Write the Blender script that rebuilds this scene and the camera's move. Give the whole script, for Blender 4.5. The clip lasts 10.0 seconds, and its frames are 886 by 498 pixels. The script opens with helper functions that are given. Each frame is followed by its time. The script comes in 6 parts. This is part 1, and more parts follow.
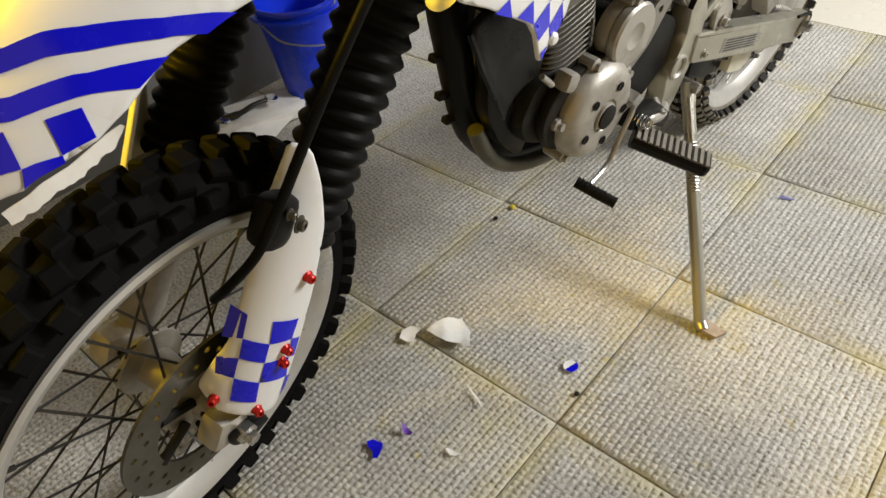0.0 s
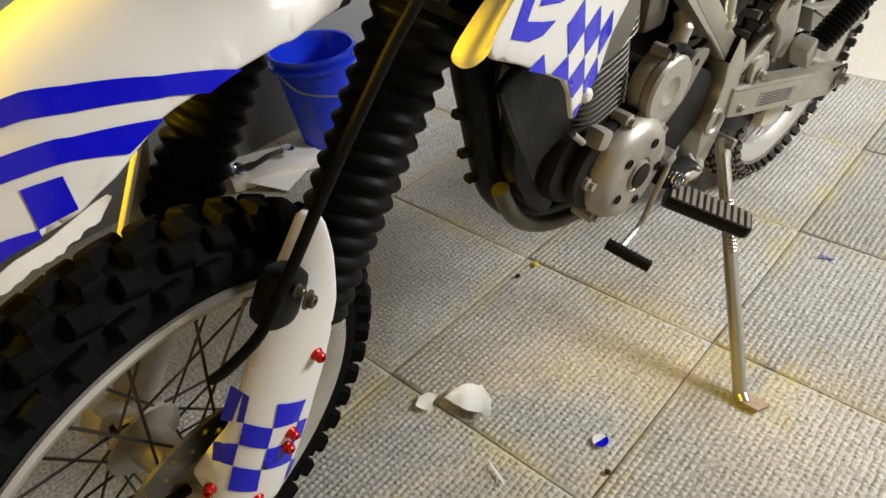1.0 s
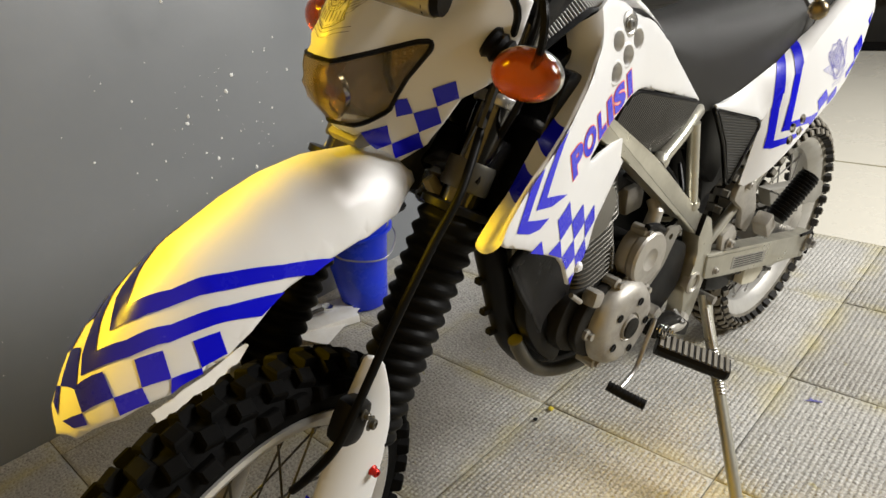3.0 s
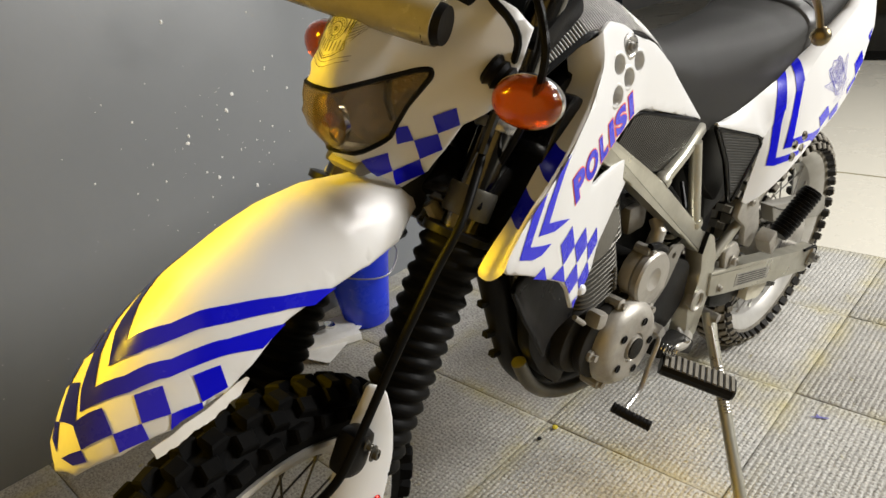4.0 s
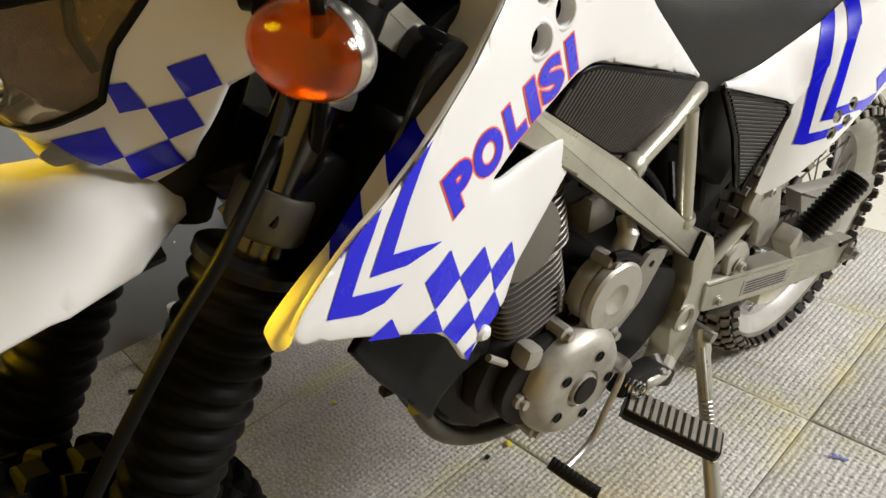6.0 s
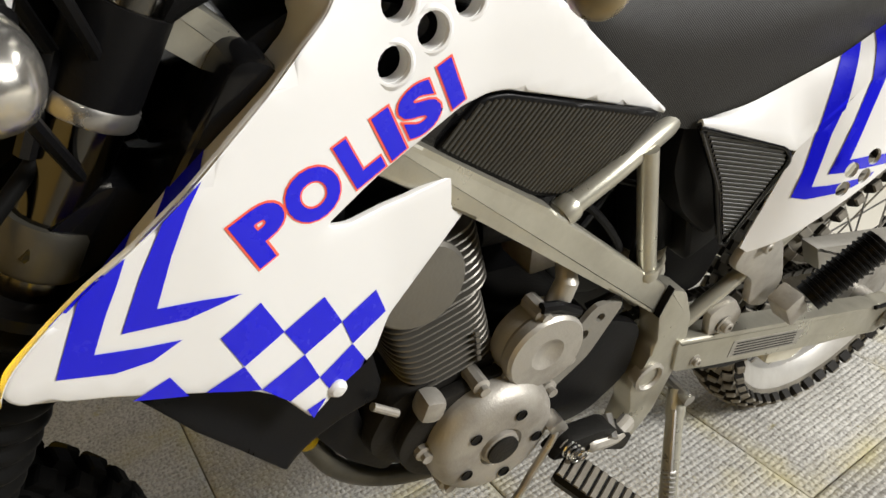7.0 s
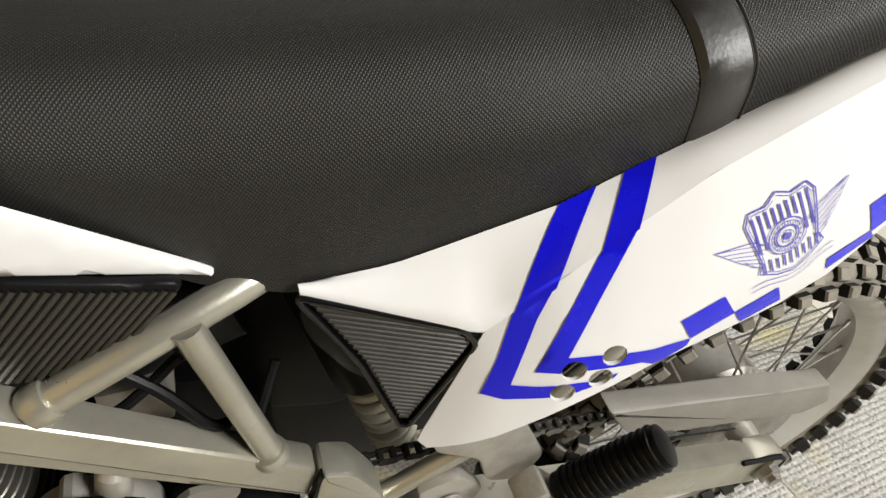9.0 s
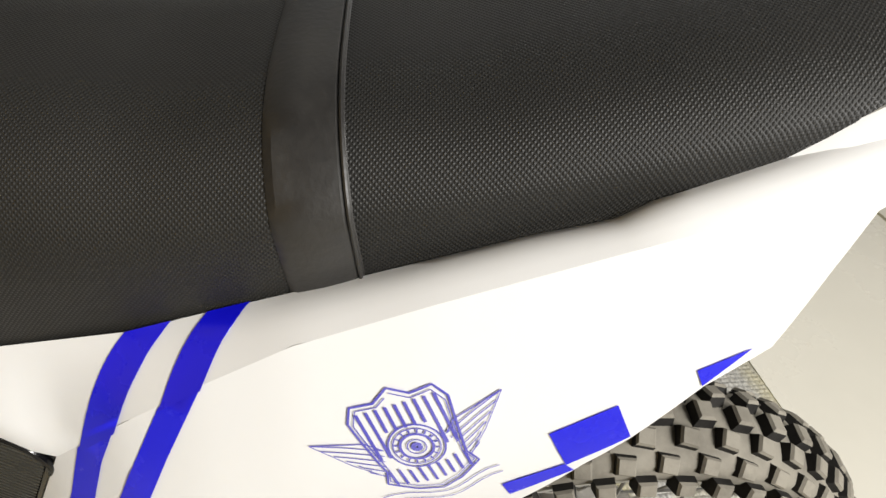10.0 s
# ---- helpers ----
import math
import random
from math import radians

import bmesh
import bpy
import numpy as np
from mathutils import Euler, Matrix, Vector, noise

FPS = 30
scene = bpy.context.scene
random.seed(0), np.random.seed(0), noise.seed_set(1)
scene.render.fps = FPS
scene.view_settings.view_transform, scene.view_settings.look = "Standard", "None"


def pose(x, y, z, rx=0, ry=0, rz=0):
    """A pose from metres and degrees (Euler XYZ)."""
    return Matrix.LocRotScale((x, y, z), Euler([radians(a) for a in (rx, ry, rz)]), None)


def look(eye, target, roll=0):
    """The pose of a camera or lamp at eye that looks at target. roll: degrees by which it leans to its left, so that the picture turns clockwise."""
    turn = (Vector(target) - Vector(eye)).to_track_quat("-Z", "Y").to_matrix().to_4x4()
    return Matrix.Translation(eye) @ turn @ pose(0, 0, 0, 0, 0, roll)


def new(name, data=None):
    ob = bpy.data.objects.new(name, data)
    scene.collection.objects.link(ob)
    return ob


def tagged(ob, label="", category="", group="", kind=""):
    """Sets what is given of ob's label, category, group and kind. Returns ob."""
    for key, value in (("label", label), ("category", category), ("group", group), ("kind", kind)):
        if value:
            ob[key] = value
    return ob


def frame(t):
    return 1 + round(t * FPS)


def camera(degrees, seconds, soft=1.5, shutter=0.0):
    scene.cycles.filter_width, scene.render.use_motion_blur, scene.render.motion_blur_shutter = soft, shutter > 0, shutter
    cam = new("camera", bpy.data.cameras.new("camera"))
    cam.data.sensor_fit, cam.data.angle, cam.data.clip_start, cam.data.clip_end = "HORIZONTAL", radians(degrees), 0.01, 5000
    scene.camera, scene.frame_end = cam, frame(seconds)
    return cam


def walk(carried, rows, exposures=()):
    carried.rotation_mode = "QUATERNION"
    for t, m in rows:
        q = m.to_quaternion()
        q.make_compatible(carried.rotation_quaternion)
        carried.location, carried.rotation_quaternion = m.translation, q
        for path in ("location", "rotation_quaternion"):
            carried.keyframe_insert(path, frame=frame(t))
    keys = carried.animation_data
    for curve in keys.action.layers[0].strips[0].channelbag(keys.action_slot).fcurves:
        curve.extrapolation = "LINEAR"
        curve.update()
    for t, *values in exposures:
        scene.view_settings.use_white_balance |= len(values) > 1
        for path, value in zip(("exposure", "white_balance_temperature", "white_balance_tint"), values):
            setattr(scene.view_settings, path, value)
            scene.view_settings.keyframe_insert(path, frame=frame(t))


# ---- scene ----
cam = camera(66.0, 10.0)
PATH = [
    (0, (0.715, -0.532, 0.923), (-0.33, 0.528, -0.412), -5.9),
    (0.5, (0.692, -0.508, 0.903), (-0.388, 0.566, -0.393), -6.0),
    (1, (0.664, -0.488, 0.902), (-0.464, 0.611, -0.331), -6.1),
    (1.5, (0.658, -0.479, 0.92), (-0.526, 0.657, -0.223), -6.2),
    (2, (0.676, -0.493, 0.948), (-0.565, 0.685, -0.087), -6.3),
    (2.5, (0.733, -0.547, 0.987), (-0.551, 0.674, 0.061), -6.4),
    (2.7, (0.76, -0.58, 0.997), (-0.536, 0.658, 0.109), -6.6),
    (3.8, (0.793, -0.643, 1.026), (-0.516, 0.639, 0.222), -7.0),
    (4, (0.772, -0.606, 1.023), (-0.541, 0.662, 0.205), -7.3),
    (4.5, (0.678, -0.463, 0.976), (-0.626, 0.775, 0.1), -7.5),
    (5, (0.641, -0.361, 0.955), (-0.653, 0.845, 0.02), -7.4),
    (6.5, (0.705, -0.195, 0.947), (-0.67, 0.856, -0.054), -4.5),
    (7, (0.714, -0.074, 0.943), (-0.746, 0.84, -0.074), -3.6),
    (7.5, (0.697, 0.004, 0.958), (-0.807, 0.799, -0.092), -3.6),
    (8, (0.67, 0.109, 0.959), (-0.837, 0.842, -0.131), -3.0),
    (8.5, (0.657, 0.252, 0.967), (-0.839, 0.938, -0.17), -2.3),
    (9, (0.658, 0.414, 0.971), (-0.808, 1.072, -0.219), 0.2),
    (9.5, (0.661, 0.565, 0.966), (-0.851, 1.148, -0.206), 4.0),
    (10, (0.621, 0.718, 0.981), (-0.956, 1.066, -0.199), 6.2),
]
walk(cam, [(t, look(eye, target, roll)) for t, eye, target, roll in PATH])

# ---- light ----
world = bpy.data.worlds.new("world")
scene.world = world
world.use_nodes = True
bg = world.node_tree.nodes["Background"]
bg.inputs[0].default_value = (0.75, 0.85, 1.0, 1)
bg.inputs[1].default_value = 0.01


def area_lamp(name, eye, target, size, size_y, power, colour):
    data = bpy.data.lights.new(name, "AREA")
    data.shape, data.size, data.size_y, data.energy, data.color = "RECTANGLE", size, size_y, power, colour
    ob = new(name, data)
    ob.matrix_world = look(eye, target)
    return ob


# bright lamp of the lit room, an added unseen fill lamp under the ceiling, and the yellow lamp near the front wheel
area_lamp("room_light", (2.70, 2.25, 2.25), (0.3, 0.2, 0.5), 1.1, 0.9, 190, (1.0, 0.98, 0.945))
area_lamp("fill_light", (0.60, 3.60, 2.92), (0.35, 1.2, 0.3), 1.2, 0.25, 40, (1.0, 0.97, 0.92))
work_lamp = new("yellow_light", bpy.data.lights.new("yellow_light", "SPOT"))
work_lamp.data.energy, work_lamp.data.color, work_lamp.data.shadow_soft_size = 340, (1.0, 0.63, 0.004), 0.24
work_lamp.data.spot_size, work_lamp.data.spot_blend = radians(23), 0.85
work_lamp.matrix_world = look((-0.52, -1.02, 1.60), (0.11, -0.35, 0.78))
scene.view_settings.exposure = 0.0


# ---- materials ----
def material(name, colour, rough=0.5, metal=0.0, grain=0.0, grain_size=200.0, wear=0.0, wear_size=6.0, dark=None, coat=0.0, spec=0.5, bump_dist=0.002, rough_var=0.1):
    m = bpy.data.materials.new(name)
    m.use_nodes = True
    nt = m.node_tree
    b = nt.nodes["Principled BSDF"]
    b.inputs["Base Color"].default_value = (*colour, 1)
    b.inputs["Roughness"].default_value = rough
    b.inputs["Metallic"].default_value = metal
    b.inputs["Specular IOR Level"].default_value = spec
    b.inputs["Coat Weight"].default_value = coat
    b.inputs["Coat Roughness"].default_value = 0.08
    co = nt.nodes.new("ShaderNodeTexCoord")
    if wear > 0:
        n = nt.nodes.new("ShaderNodeTexNoise")
        n.inputs["Scale"].default_value, n.inputs["Detail"].default_value, n.inputs["Roughness"].default_value = wear_size, 8, 0.65
        nt.links.new(co.outputs["Object"], n.inputs["Vector"])
        ramp = nt.nodes.new("ShaderNodeMapRange")
        ramp.inputs[1].default_value, ramp.inputs[2].default_value = 0.42, 0.72
        nt.links.new(n.outputs["Fac"], ramp.inputs[0])
        ramp.inputs[4].default_value = wear
        mix = nt.nodes.new("ShaderNodeMix")
        mix.data_type = "RGBA"
        mix.inputs[6].default_value = (*colour, 1)
        mix.inputs[7].default_value = (*(dark or [c * 0.45 for c in colour]), 1)
        nt.links.new(ramp.outputs[0], mix.inputs[0])
        nt.links.new(mix.outputs[2], b.inputs["Base Color"])
        r2 = nt.nodes.new("ShaderNodeMapRange")
        r2.inputs[1].default_value, r2.inputs[2].default_value = 0.3, 0.7
        r2.inputs[3].default_value, r2.inputs[4].default_value = max(rough - rough_var, 0.02), min(rough + rough_var, 1)
        nt.links.new(n.outputs["Fac"], r2.inputs[0])
        nt.links.new(r2.outputs[0], b.inputs["Roughness"])
    if grain > 0:
        g = nt.nodes.new("ShaderNodeTexNoise")
        g.inputs["Scale"].default_value, g.inputs["Detail"].default_value = grain_size, 4
        nt.links.new(co.outputs["Object"], g.inputs["Vector"])
        bp = nt.nodes.new("ShaderNodeBump")
        bp.inputs["Strength"].default_value, bp.inputs["Distance"].default_value = grain, bump_dist
        nt.links.new(g.outputs["Fac"], bp.inputs["Height"])
        nt.links.new(bp.outputs[0], b.inputs["Normal"])
    return m


WHITE = material("white_plastic", (0.68, 0.68, 0.675), 0.42, grain=0.02, grain_size=90, wear=0.18, wear_size=5, dark=(0.60, 0.595, 0.58), coat=0.12)
BLUE = material("blue_vinyl", (0.004, 0.004, 0.58), 0.24, wear=0.25, wear_size=12, dark=(0.005, 0.005, 0.52), spec=0.35, coat=0.2)
RED_EDGE = material("red_vinyl", (0.85, 0.10, 0.05), 0.35)
BLACK = material("black_plastic", (0.0045, 0.0045, 0.005), 0.38, grain=0.1, grain_size=300, wear=0.5, wear_size=9, dark=(0.008, 0.0075, 0.007), spec=0.11)
GLOSS_BLACK = material("glossy_black_plastic", (0.004, 0.004, 0.0045), 0.14, wear=0.3, wear_size=7, dark=(0.009, 0.0085, 0.008), spec=0.4)
SCOOP = material("scuffed_black_plastic", (0.006, 0.006, 0.0065), 0.32, grain=0.04, grain_size=220, wear=0.5, wear_size=12, dark=(0.009, 0.0085, 0.008), spec=0.07)
RUBBER = material("tyre_rubber", (0.004, 0.004, 0.004), 0.75, grain=0.25, grain_size=160, wear=0.8, wear_size=14, dark=(0.0065, 0.006, 0.0055), spec=0.05)
GAITER = material("gaiter_rubber", (0.005, 0.005, 0.005), 0.46, grain=0.1, grain_size=200, wear=0.4, wear_size=20, dark=(0.007, 0.0065, 0.006), spec=0.06)
CAST = material("cast_aluminium", (0.42, 0.40, 0.36), 0.48, 0.55, grain=0.18, grain_size=420, wear=0.7, wear_size=13, dark=(0.16, 0.14, 0.115))
DARK_CAST = material("dark_engine_metal", (0.013, 0.0125, 0.0115), 0.55, 0.4, grain=0.3, grain_size=240, wear=0.8, wear_size=18, dark=(0.026, 0.023, 0.019), spec=0.25)
SILVER = material("silver_frame_paint", (0.455, 0.44, 0.37), 0.33, 0.70, grain=0.08, grain_size=300, wear=0.6, wear_size=10, dark=(0.27, 0.25, 0.205))
STEEL = material("steel", (0.45, 0.44, 0.42), 0.32, 0.9, wear=0.6, wear_size=24, dark=(0.2, 0.17, 0.14))
CHROME = material("bright_metal", (0.75, 0.75, 0.74), 0.14, 1.0)
RIM = material("rim_aluminium", (0.62, 0.61, 0.58), 0.34, 0.6, wear=0.5, wear_size=9, dark=(0.38, 0.35, 0.3))
SEAT = None
PAPER = material("paper", (0.80, 0.80, 0.78), 0.8, grain=0.3, grain_size=60, wear=0.3, wear_size=20, dark=(0.5, 0.46, 0.4))
RED = material("red_anodised_bolt", (0.5, 0.02, 0.015), 0.3, 0.7)
AMBER = material("amber_lens", (0.75, 0.125, 0.002), 0.10, grain=0.2, grain_size=420, coat=0.3)
AMBER.node_tree.nodes["Principled BSDF"].inputs["Transmission Weight"].default_value = 0.85
AMBER.node_tree.nodes["Principled BSDF"].inputs["IOR"].default_value = 1.42
BROWN = material("brass_lever", (0.30, 0.24, 0.14), 0.3, 0.9, wear=0.6, wear_size=25, dark=(0.12, 0.09, 0.05))
FLOOR = None
JOINT = material("tile_joint", (0.27, 0.24, 0.15), 0.85, grain=0.4, grain_size=100, wear=0.6, wear_size=10)
CREAM = material("cream_smooth_floor", (0.72, 0.69, 0.60), 0.3, wear=0.3, wear_size=2, dark=(0.6, 0.57, 0.48))
RIB = material("rib_plastic", (0.026, 0.025, 0.021), 0.36, wear=0.4, wear_size=20, dark=(0.018, 0.017, 0.015), spec=0.45)
RIB_LIGHT = material("grey_rib_plastic", (0.42, 0.42, 0.41), 0.28, wear=0.3, wear_size=20, dark=(0.3, 0.3, 0.29))
DUSTY_RUBBER = material("dusty_tyre_rubber", (0.23, 0.212, 0.175), 0.75, grain=0.3, grain_size=160, wear=0.9, wear_size=11, dark=(0.085, 0.077, 0.064), spec=0.25)
# near-black knob flanks: the shade between the rear knobs, put into the colour
KNOB_SHADE = material("shaded_knob_rubber", (0.016, 0.015, 0.014), 0.7, grain=0.3, grain_size=160, wear=0.5, wear_size=30, dark=(0.04, 0.037, 0.032), spec=0.2)
STRAP = material("strap_vinyl", (0.020, 0.019, 0.018), 0.43, grain=0.15, grain_size=260, wear=0.4, wear_size=25, dark=(0.05, 0.047, 0.042))
DARK_STEEL = material("dark_spoke_steel", (0.06, 0.057, 0.053), 0.35, 0.8)
SPRING = material("cream_spring_paint", (0.60, 0.57, 0.46), 0.38, wear=0.5, wear_size=20, dark=(0.36, 0.32, 0.24))
YELLOW_BIT = material("yellow_crumb", (0.55, 0.45, 0.03), 0.7)
LABEL = material("grey_label", (0.25, 0.24, 0.21), 0.5, wear=0.6, wear_size=30)
GREY_GUARD = material("dusty_grey_plastic", (0.20, 0.19, 0.165), 0.55, grain=0.2, grain_size=200, wear=0.6, wear_size=8, dark=(0.12, 0.11, 0.09))
FIN = material("cylinder_fin_metal", (0.17, 0.162, 0.142), 0.42, 0.6, grain=0.15, grain_size=260, wear=0.6, wear_size=12, dark=(0.11, 0.10, 0.085))
CHROME_DARK = material("fork_chrome", (0.10, 0.097, 0.09), 0.16, 1.0, wear=0.5, wear_size=18, dark=(0.12, 0.11, 0.09))
CHROME_SILVER = material("lamp_housing_chrome", (0.62, 0.60, 0.56), 0.22, 0.9, wear=0.4, wear_size=22, dark=(0.3, 0.28, 0.24))
STEEL_BROWN = material("dull_clamp_metal", (0.085, 0.08, 0.065), 0.4, 0.6, wear=0.5, wear_size=20)
LAMP_BROWN = material("brown_reflector_housing", (0.20, 0.14, 0.05), 0.25, 0.4, wear=0.5, wear_size=30, dark=(0.3, 0.24, 0.12))
FOOT = material("scuffed_foot_steel", (0.42, 0.34, 0.26), 0.5, 0.3, wear=0.6, wear_size=40, dark=(0.22, 0.16, 0.11))
PURPLE = material("purple_vinyl", (0.10, 0.03, 0.30), 0.35)
INK = material("ink_smear", (0.10, 0.10, 0.38), 0.7, wear=0.8, wear_size=60, dark=(0.3, 0.29, 0.36))
BLUE_PLASTIC = material("blue_bucket_plastic", (0.008, 0.035, 0.70), 0.22, wear=0.4, wear_size=8, dark=(0.02, 0.07, 0.75))
GREEN_BOTTLE = material("green_bottle_plastic", (0.008, 0.05, 0.015), 0.12, wear=0.3, wear_size=20, dark=(0.02, 0.10, 0.02), coat=0.4)
ORANGE = material("orange_label", (0.65, 0.13, 0.03), 0.5, wear=0.4, wear_size=50, dark=(0.6, 0.45, 0.3))
LAMP_TAN = material("tan_reflector", (0.42, 0.34, 0.16), 0.2, 0.3, wear=0.3, wear_size=40)
LAMP_SMOKY = material("smoky_lamp_cover", (0.24, 0.21, 0.14), 0.22, wear=0.5, wear_size=25, dark=(0.38, 0.35, 0.26), coat=0.3)
FADED_PRINT = material("faded_blue_print", (0.075, 0.07, 0.42), 0.4, wear=0.5, wear_size=40, dark=(0.20, 0.19, 0.48))
DARK_VINYL = material("dark_line_vinyl", (0.03, 0.03, 0.05), 0.4)
WALL3 = material("white_wall_paint", (0.72, 0.71, 0.68), 0.6, grain=0.08, grain_size=40, wear=0.3, wear_size=2, dark=(0.64, 0.62, 0.58))
WALL2 = material("plain_grey_wall", (0.07, 0.07, 0.07), 0.7, grain=0.1, grain_size=40, wear=0.4, wear_size=2)
# colour of the unseen south wall, picked to bounce tan light onto the mask
OCHRE_BOUNCE = material("ochre_bounce_wall", (0.52, 0.34, 0.085), 0.7, grain=0.1, grain_size=40, wear=0.4, wear_size=2, dark=(0.44, 0.28, 0.07))
WALL = material("grey_wall_paint", (0.185, 0.196, 0.207), 0.36, grain=0.12, grain_size=30, wear=0.5, wear_size=2.2, dark=(0.145, 0.154, 0.164), spec=0.95)


# ---- mesh helpers ----
def part(name, bm, mat, parent, label="", smooth=True, xf=None, sharp=32):
    if xf is not None:
        bm.transform(xf)
    bmesh.ops.recalc_face_normals(bm, faces=bm.faces)
    me = bpy.data.meshes.new(name)
    bm.to_mesh(me)
    bm.free()
    me.materials.append(mat)
    if smooth:
        me.polygons.foreach_set("use_smooth", [True] * len(me.polygons))
        me.set_sharp_from_angle(angle=radians(sharp))
    ob = new(name, me)
    if parent is not None:
        ob.parent = parent
    if label:
        ob["label"] = label
    return ob


def ring_frames(pts):
    pts = [Vector(p) for p in pts]
    out, up = [], None
    for i, p in enumerate(pts):
        a, b = pts[max(i - 1, 0)], pts[min(i + 1, len(pts) - 1)]
        d = (b - a).normalized()
        if up is None:
            up = Vector((0, 0, 1)) if abs(d.z) < 0.9 else Vector((0, 1, 0))
        side = d.cross(up).normalized()
        up = side.cross(d).normalized()
        out.append((p, side, up, d))
    return out


def loft(bm, rings, closed=True, caps=True):
    vs = [[bm.verts.new(p) for p in r] for r in rings]
    n = len(vs[0])
    for a, b in zip(vs, vs[1:]):
        for i in range(n if closed else n - 1):
            j = (i + 1) % n
            bm.faces.new((a[i], a[j], b[j], b[i]))
    if caps and closed:
        bm.faces.new(vs[0][::-1])
        bm.faces.new(vs[-1])
    return bm


def smooth_path(pts, n=6):
    pts = [Vector(p) for p in pts]
    out = []
    for i in range(len(pts) - 1):
        p0, p1, p2, p3 = pts[max(i - 1, 0)], pts[i], pts[i + 1], pts[min(i + 2, len(pts) - 1)]
        for k in range(n):
            t = k / n
            out.append(0.5 * (2 * p1 + (p2 - p0) * t + (2 * p0 - 5 * p1 + 4 * p2 - p3) * t * t + (3 * p1 - p0 - 3 * p2 + p3) * t ** 3))
    out.append(pts[-1])
    return out


def tube(pts, r, segs=12, bm=None, flat=1.0):
    bm = bm or bmesh.new()
    rs = r if isinstance(r, (list, tuple)) else [r] * len(pts)
    rings = []
    for (p, s, u, d), q in zip(ring_frames(pts), rs):
        rings.append([p + q * (math.cos(a) * s + flat * math.sin(a) * u) for a in [2 * math.pi * k / segs for k in range(segs)]])
    return loft(bm, rings)


def lathe(profile, origin, axis, segs=32, bm=None, caps=True):
    """profile: (radius, along) pairs, turned round axis from origin."""
    bm = bm or bmesh.new()
    axis = Vector(axis).normalized()
    s = axis.orthogonal().normalized()
    u = axis.cross(s)
    rings = [[Vector(origin) + axis * h + max(r, 1e-4) * (math.cos(a) * s + math.sin(a) * u) for a in [2 * math.pi * k / segs for k in range(segs)]] for r, h in profile]
    return loft(bm, rings, caps=caps)


def box(centre, size, turn=None, bevel=0.002, bm=None):
    b2 = bmesh.new()
    bmesh.ops.create_cube(b2, size=1)
    bmesh.ops.scale(b2, vec=size, verts=b2.verts)
    if bevel:
        bmesh.ops.bevel(b2, geom=b2.edges[:], offset=bevel, segments=2, affect="EDGES", profile=0.6)
    m = Matrix.Translation(centre)
    if turn is not None:
        m = m @ turn.to_4x4()
    b2.transform(m)
    if bm is None:
        return b2
    me = bpy.data.meshes.new("t")
    b2.to_mesh(me)
    b2.free()
    bm.from_mesh(me)
    bpy.data.meshes.remove(me)
    return bm


def inside(p, poly):
    c, j = False, len(poly) - 1
    for i in range(len(poly)):
        (xi, yi), (xj, yj) = poly[i], poly[j]
        if (yi > p[1]) != (yj > p[1]) and p[0] < (xj - xi) * (p[1] - yi) / (yj - yi) + xi:
            c = not c
        j = i
    return c


def densify(poly, step, closed=True):
    out = []
    n = len(poly)
    for i in range(n if closed else n - 1):
        a, b = Vector(poly[i]), Vector(poly[(i + 1) % n])
        k = max(1, int((b - a).length / step))
        out += [tuple(a.lerp(b, t / k)) for t in range(k)]
    return out


def rounded(poly, r, n=4):
    """Rounds the corners of a closed outline by about r."""
    out = []
    m = len(poly)
    for i in range(m):
        p, a, b = Vector(poly[i]), Vector(poly[i - 1]), Vector(poly[(i + 1) % m])
        q = min(r, (a - p).length * 0.45, (b - p).length * 0.45)
        s, e = p + (a - p).normalized() * q, p + (b - p).normalized() * q
        for k in range(n + 1):
            t = k / n
            out.append(tuple(s * (1 - t) ** 2 + p * 2 * t * (1 - t) + e * t * t))
    return out


def edge_distance(p, poly):
    best = 9.0
    p = Vector(p)
    for i in range(len(poly)):
        a, b = Vector(poly[i - 1]), Vector(poly[i])
        d = b - a
        t = max(0, min(1, (p - a).dot(d) / max(d.length_squared, 1e-12)))
        best = min(best, (a + d * t - p).length)
    return best


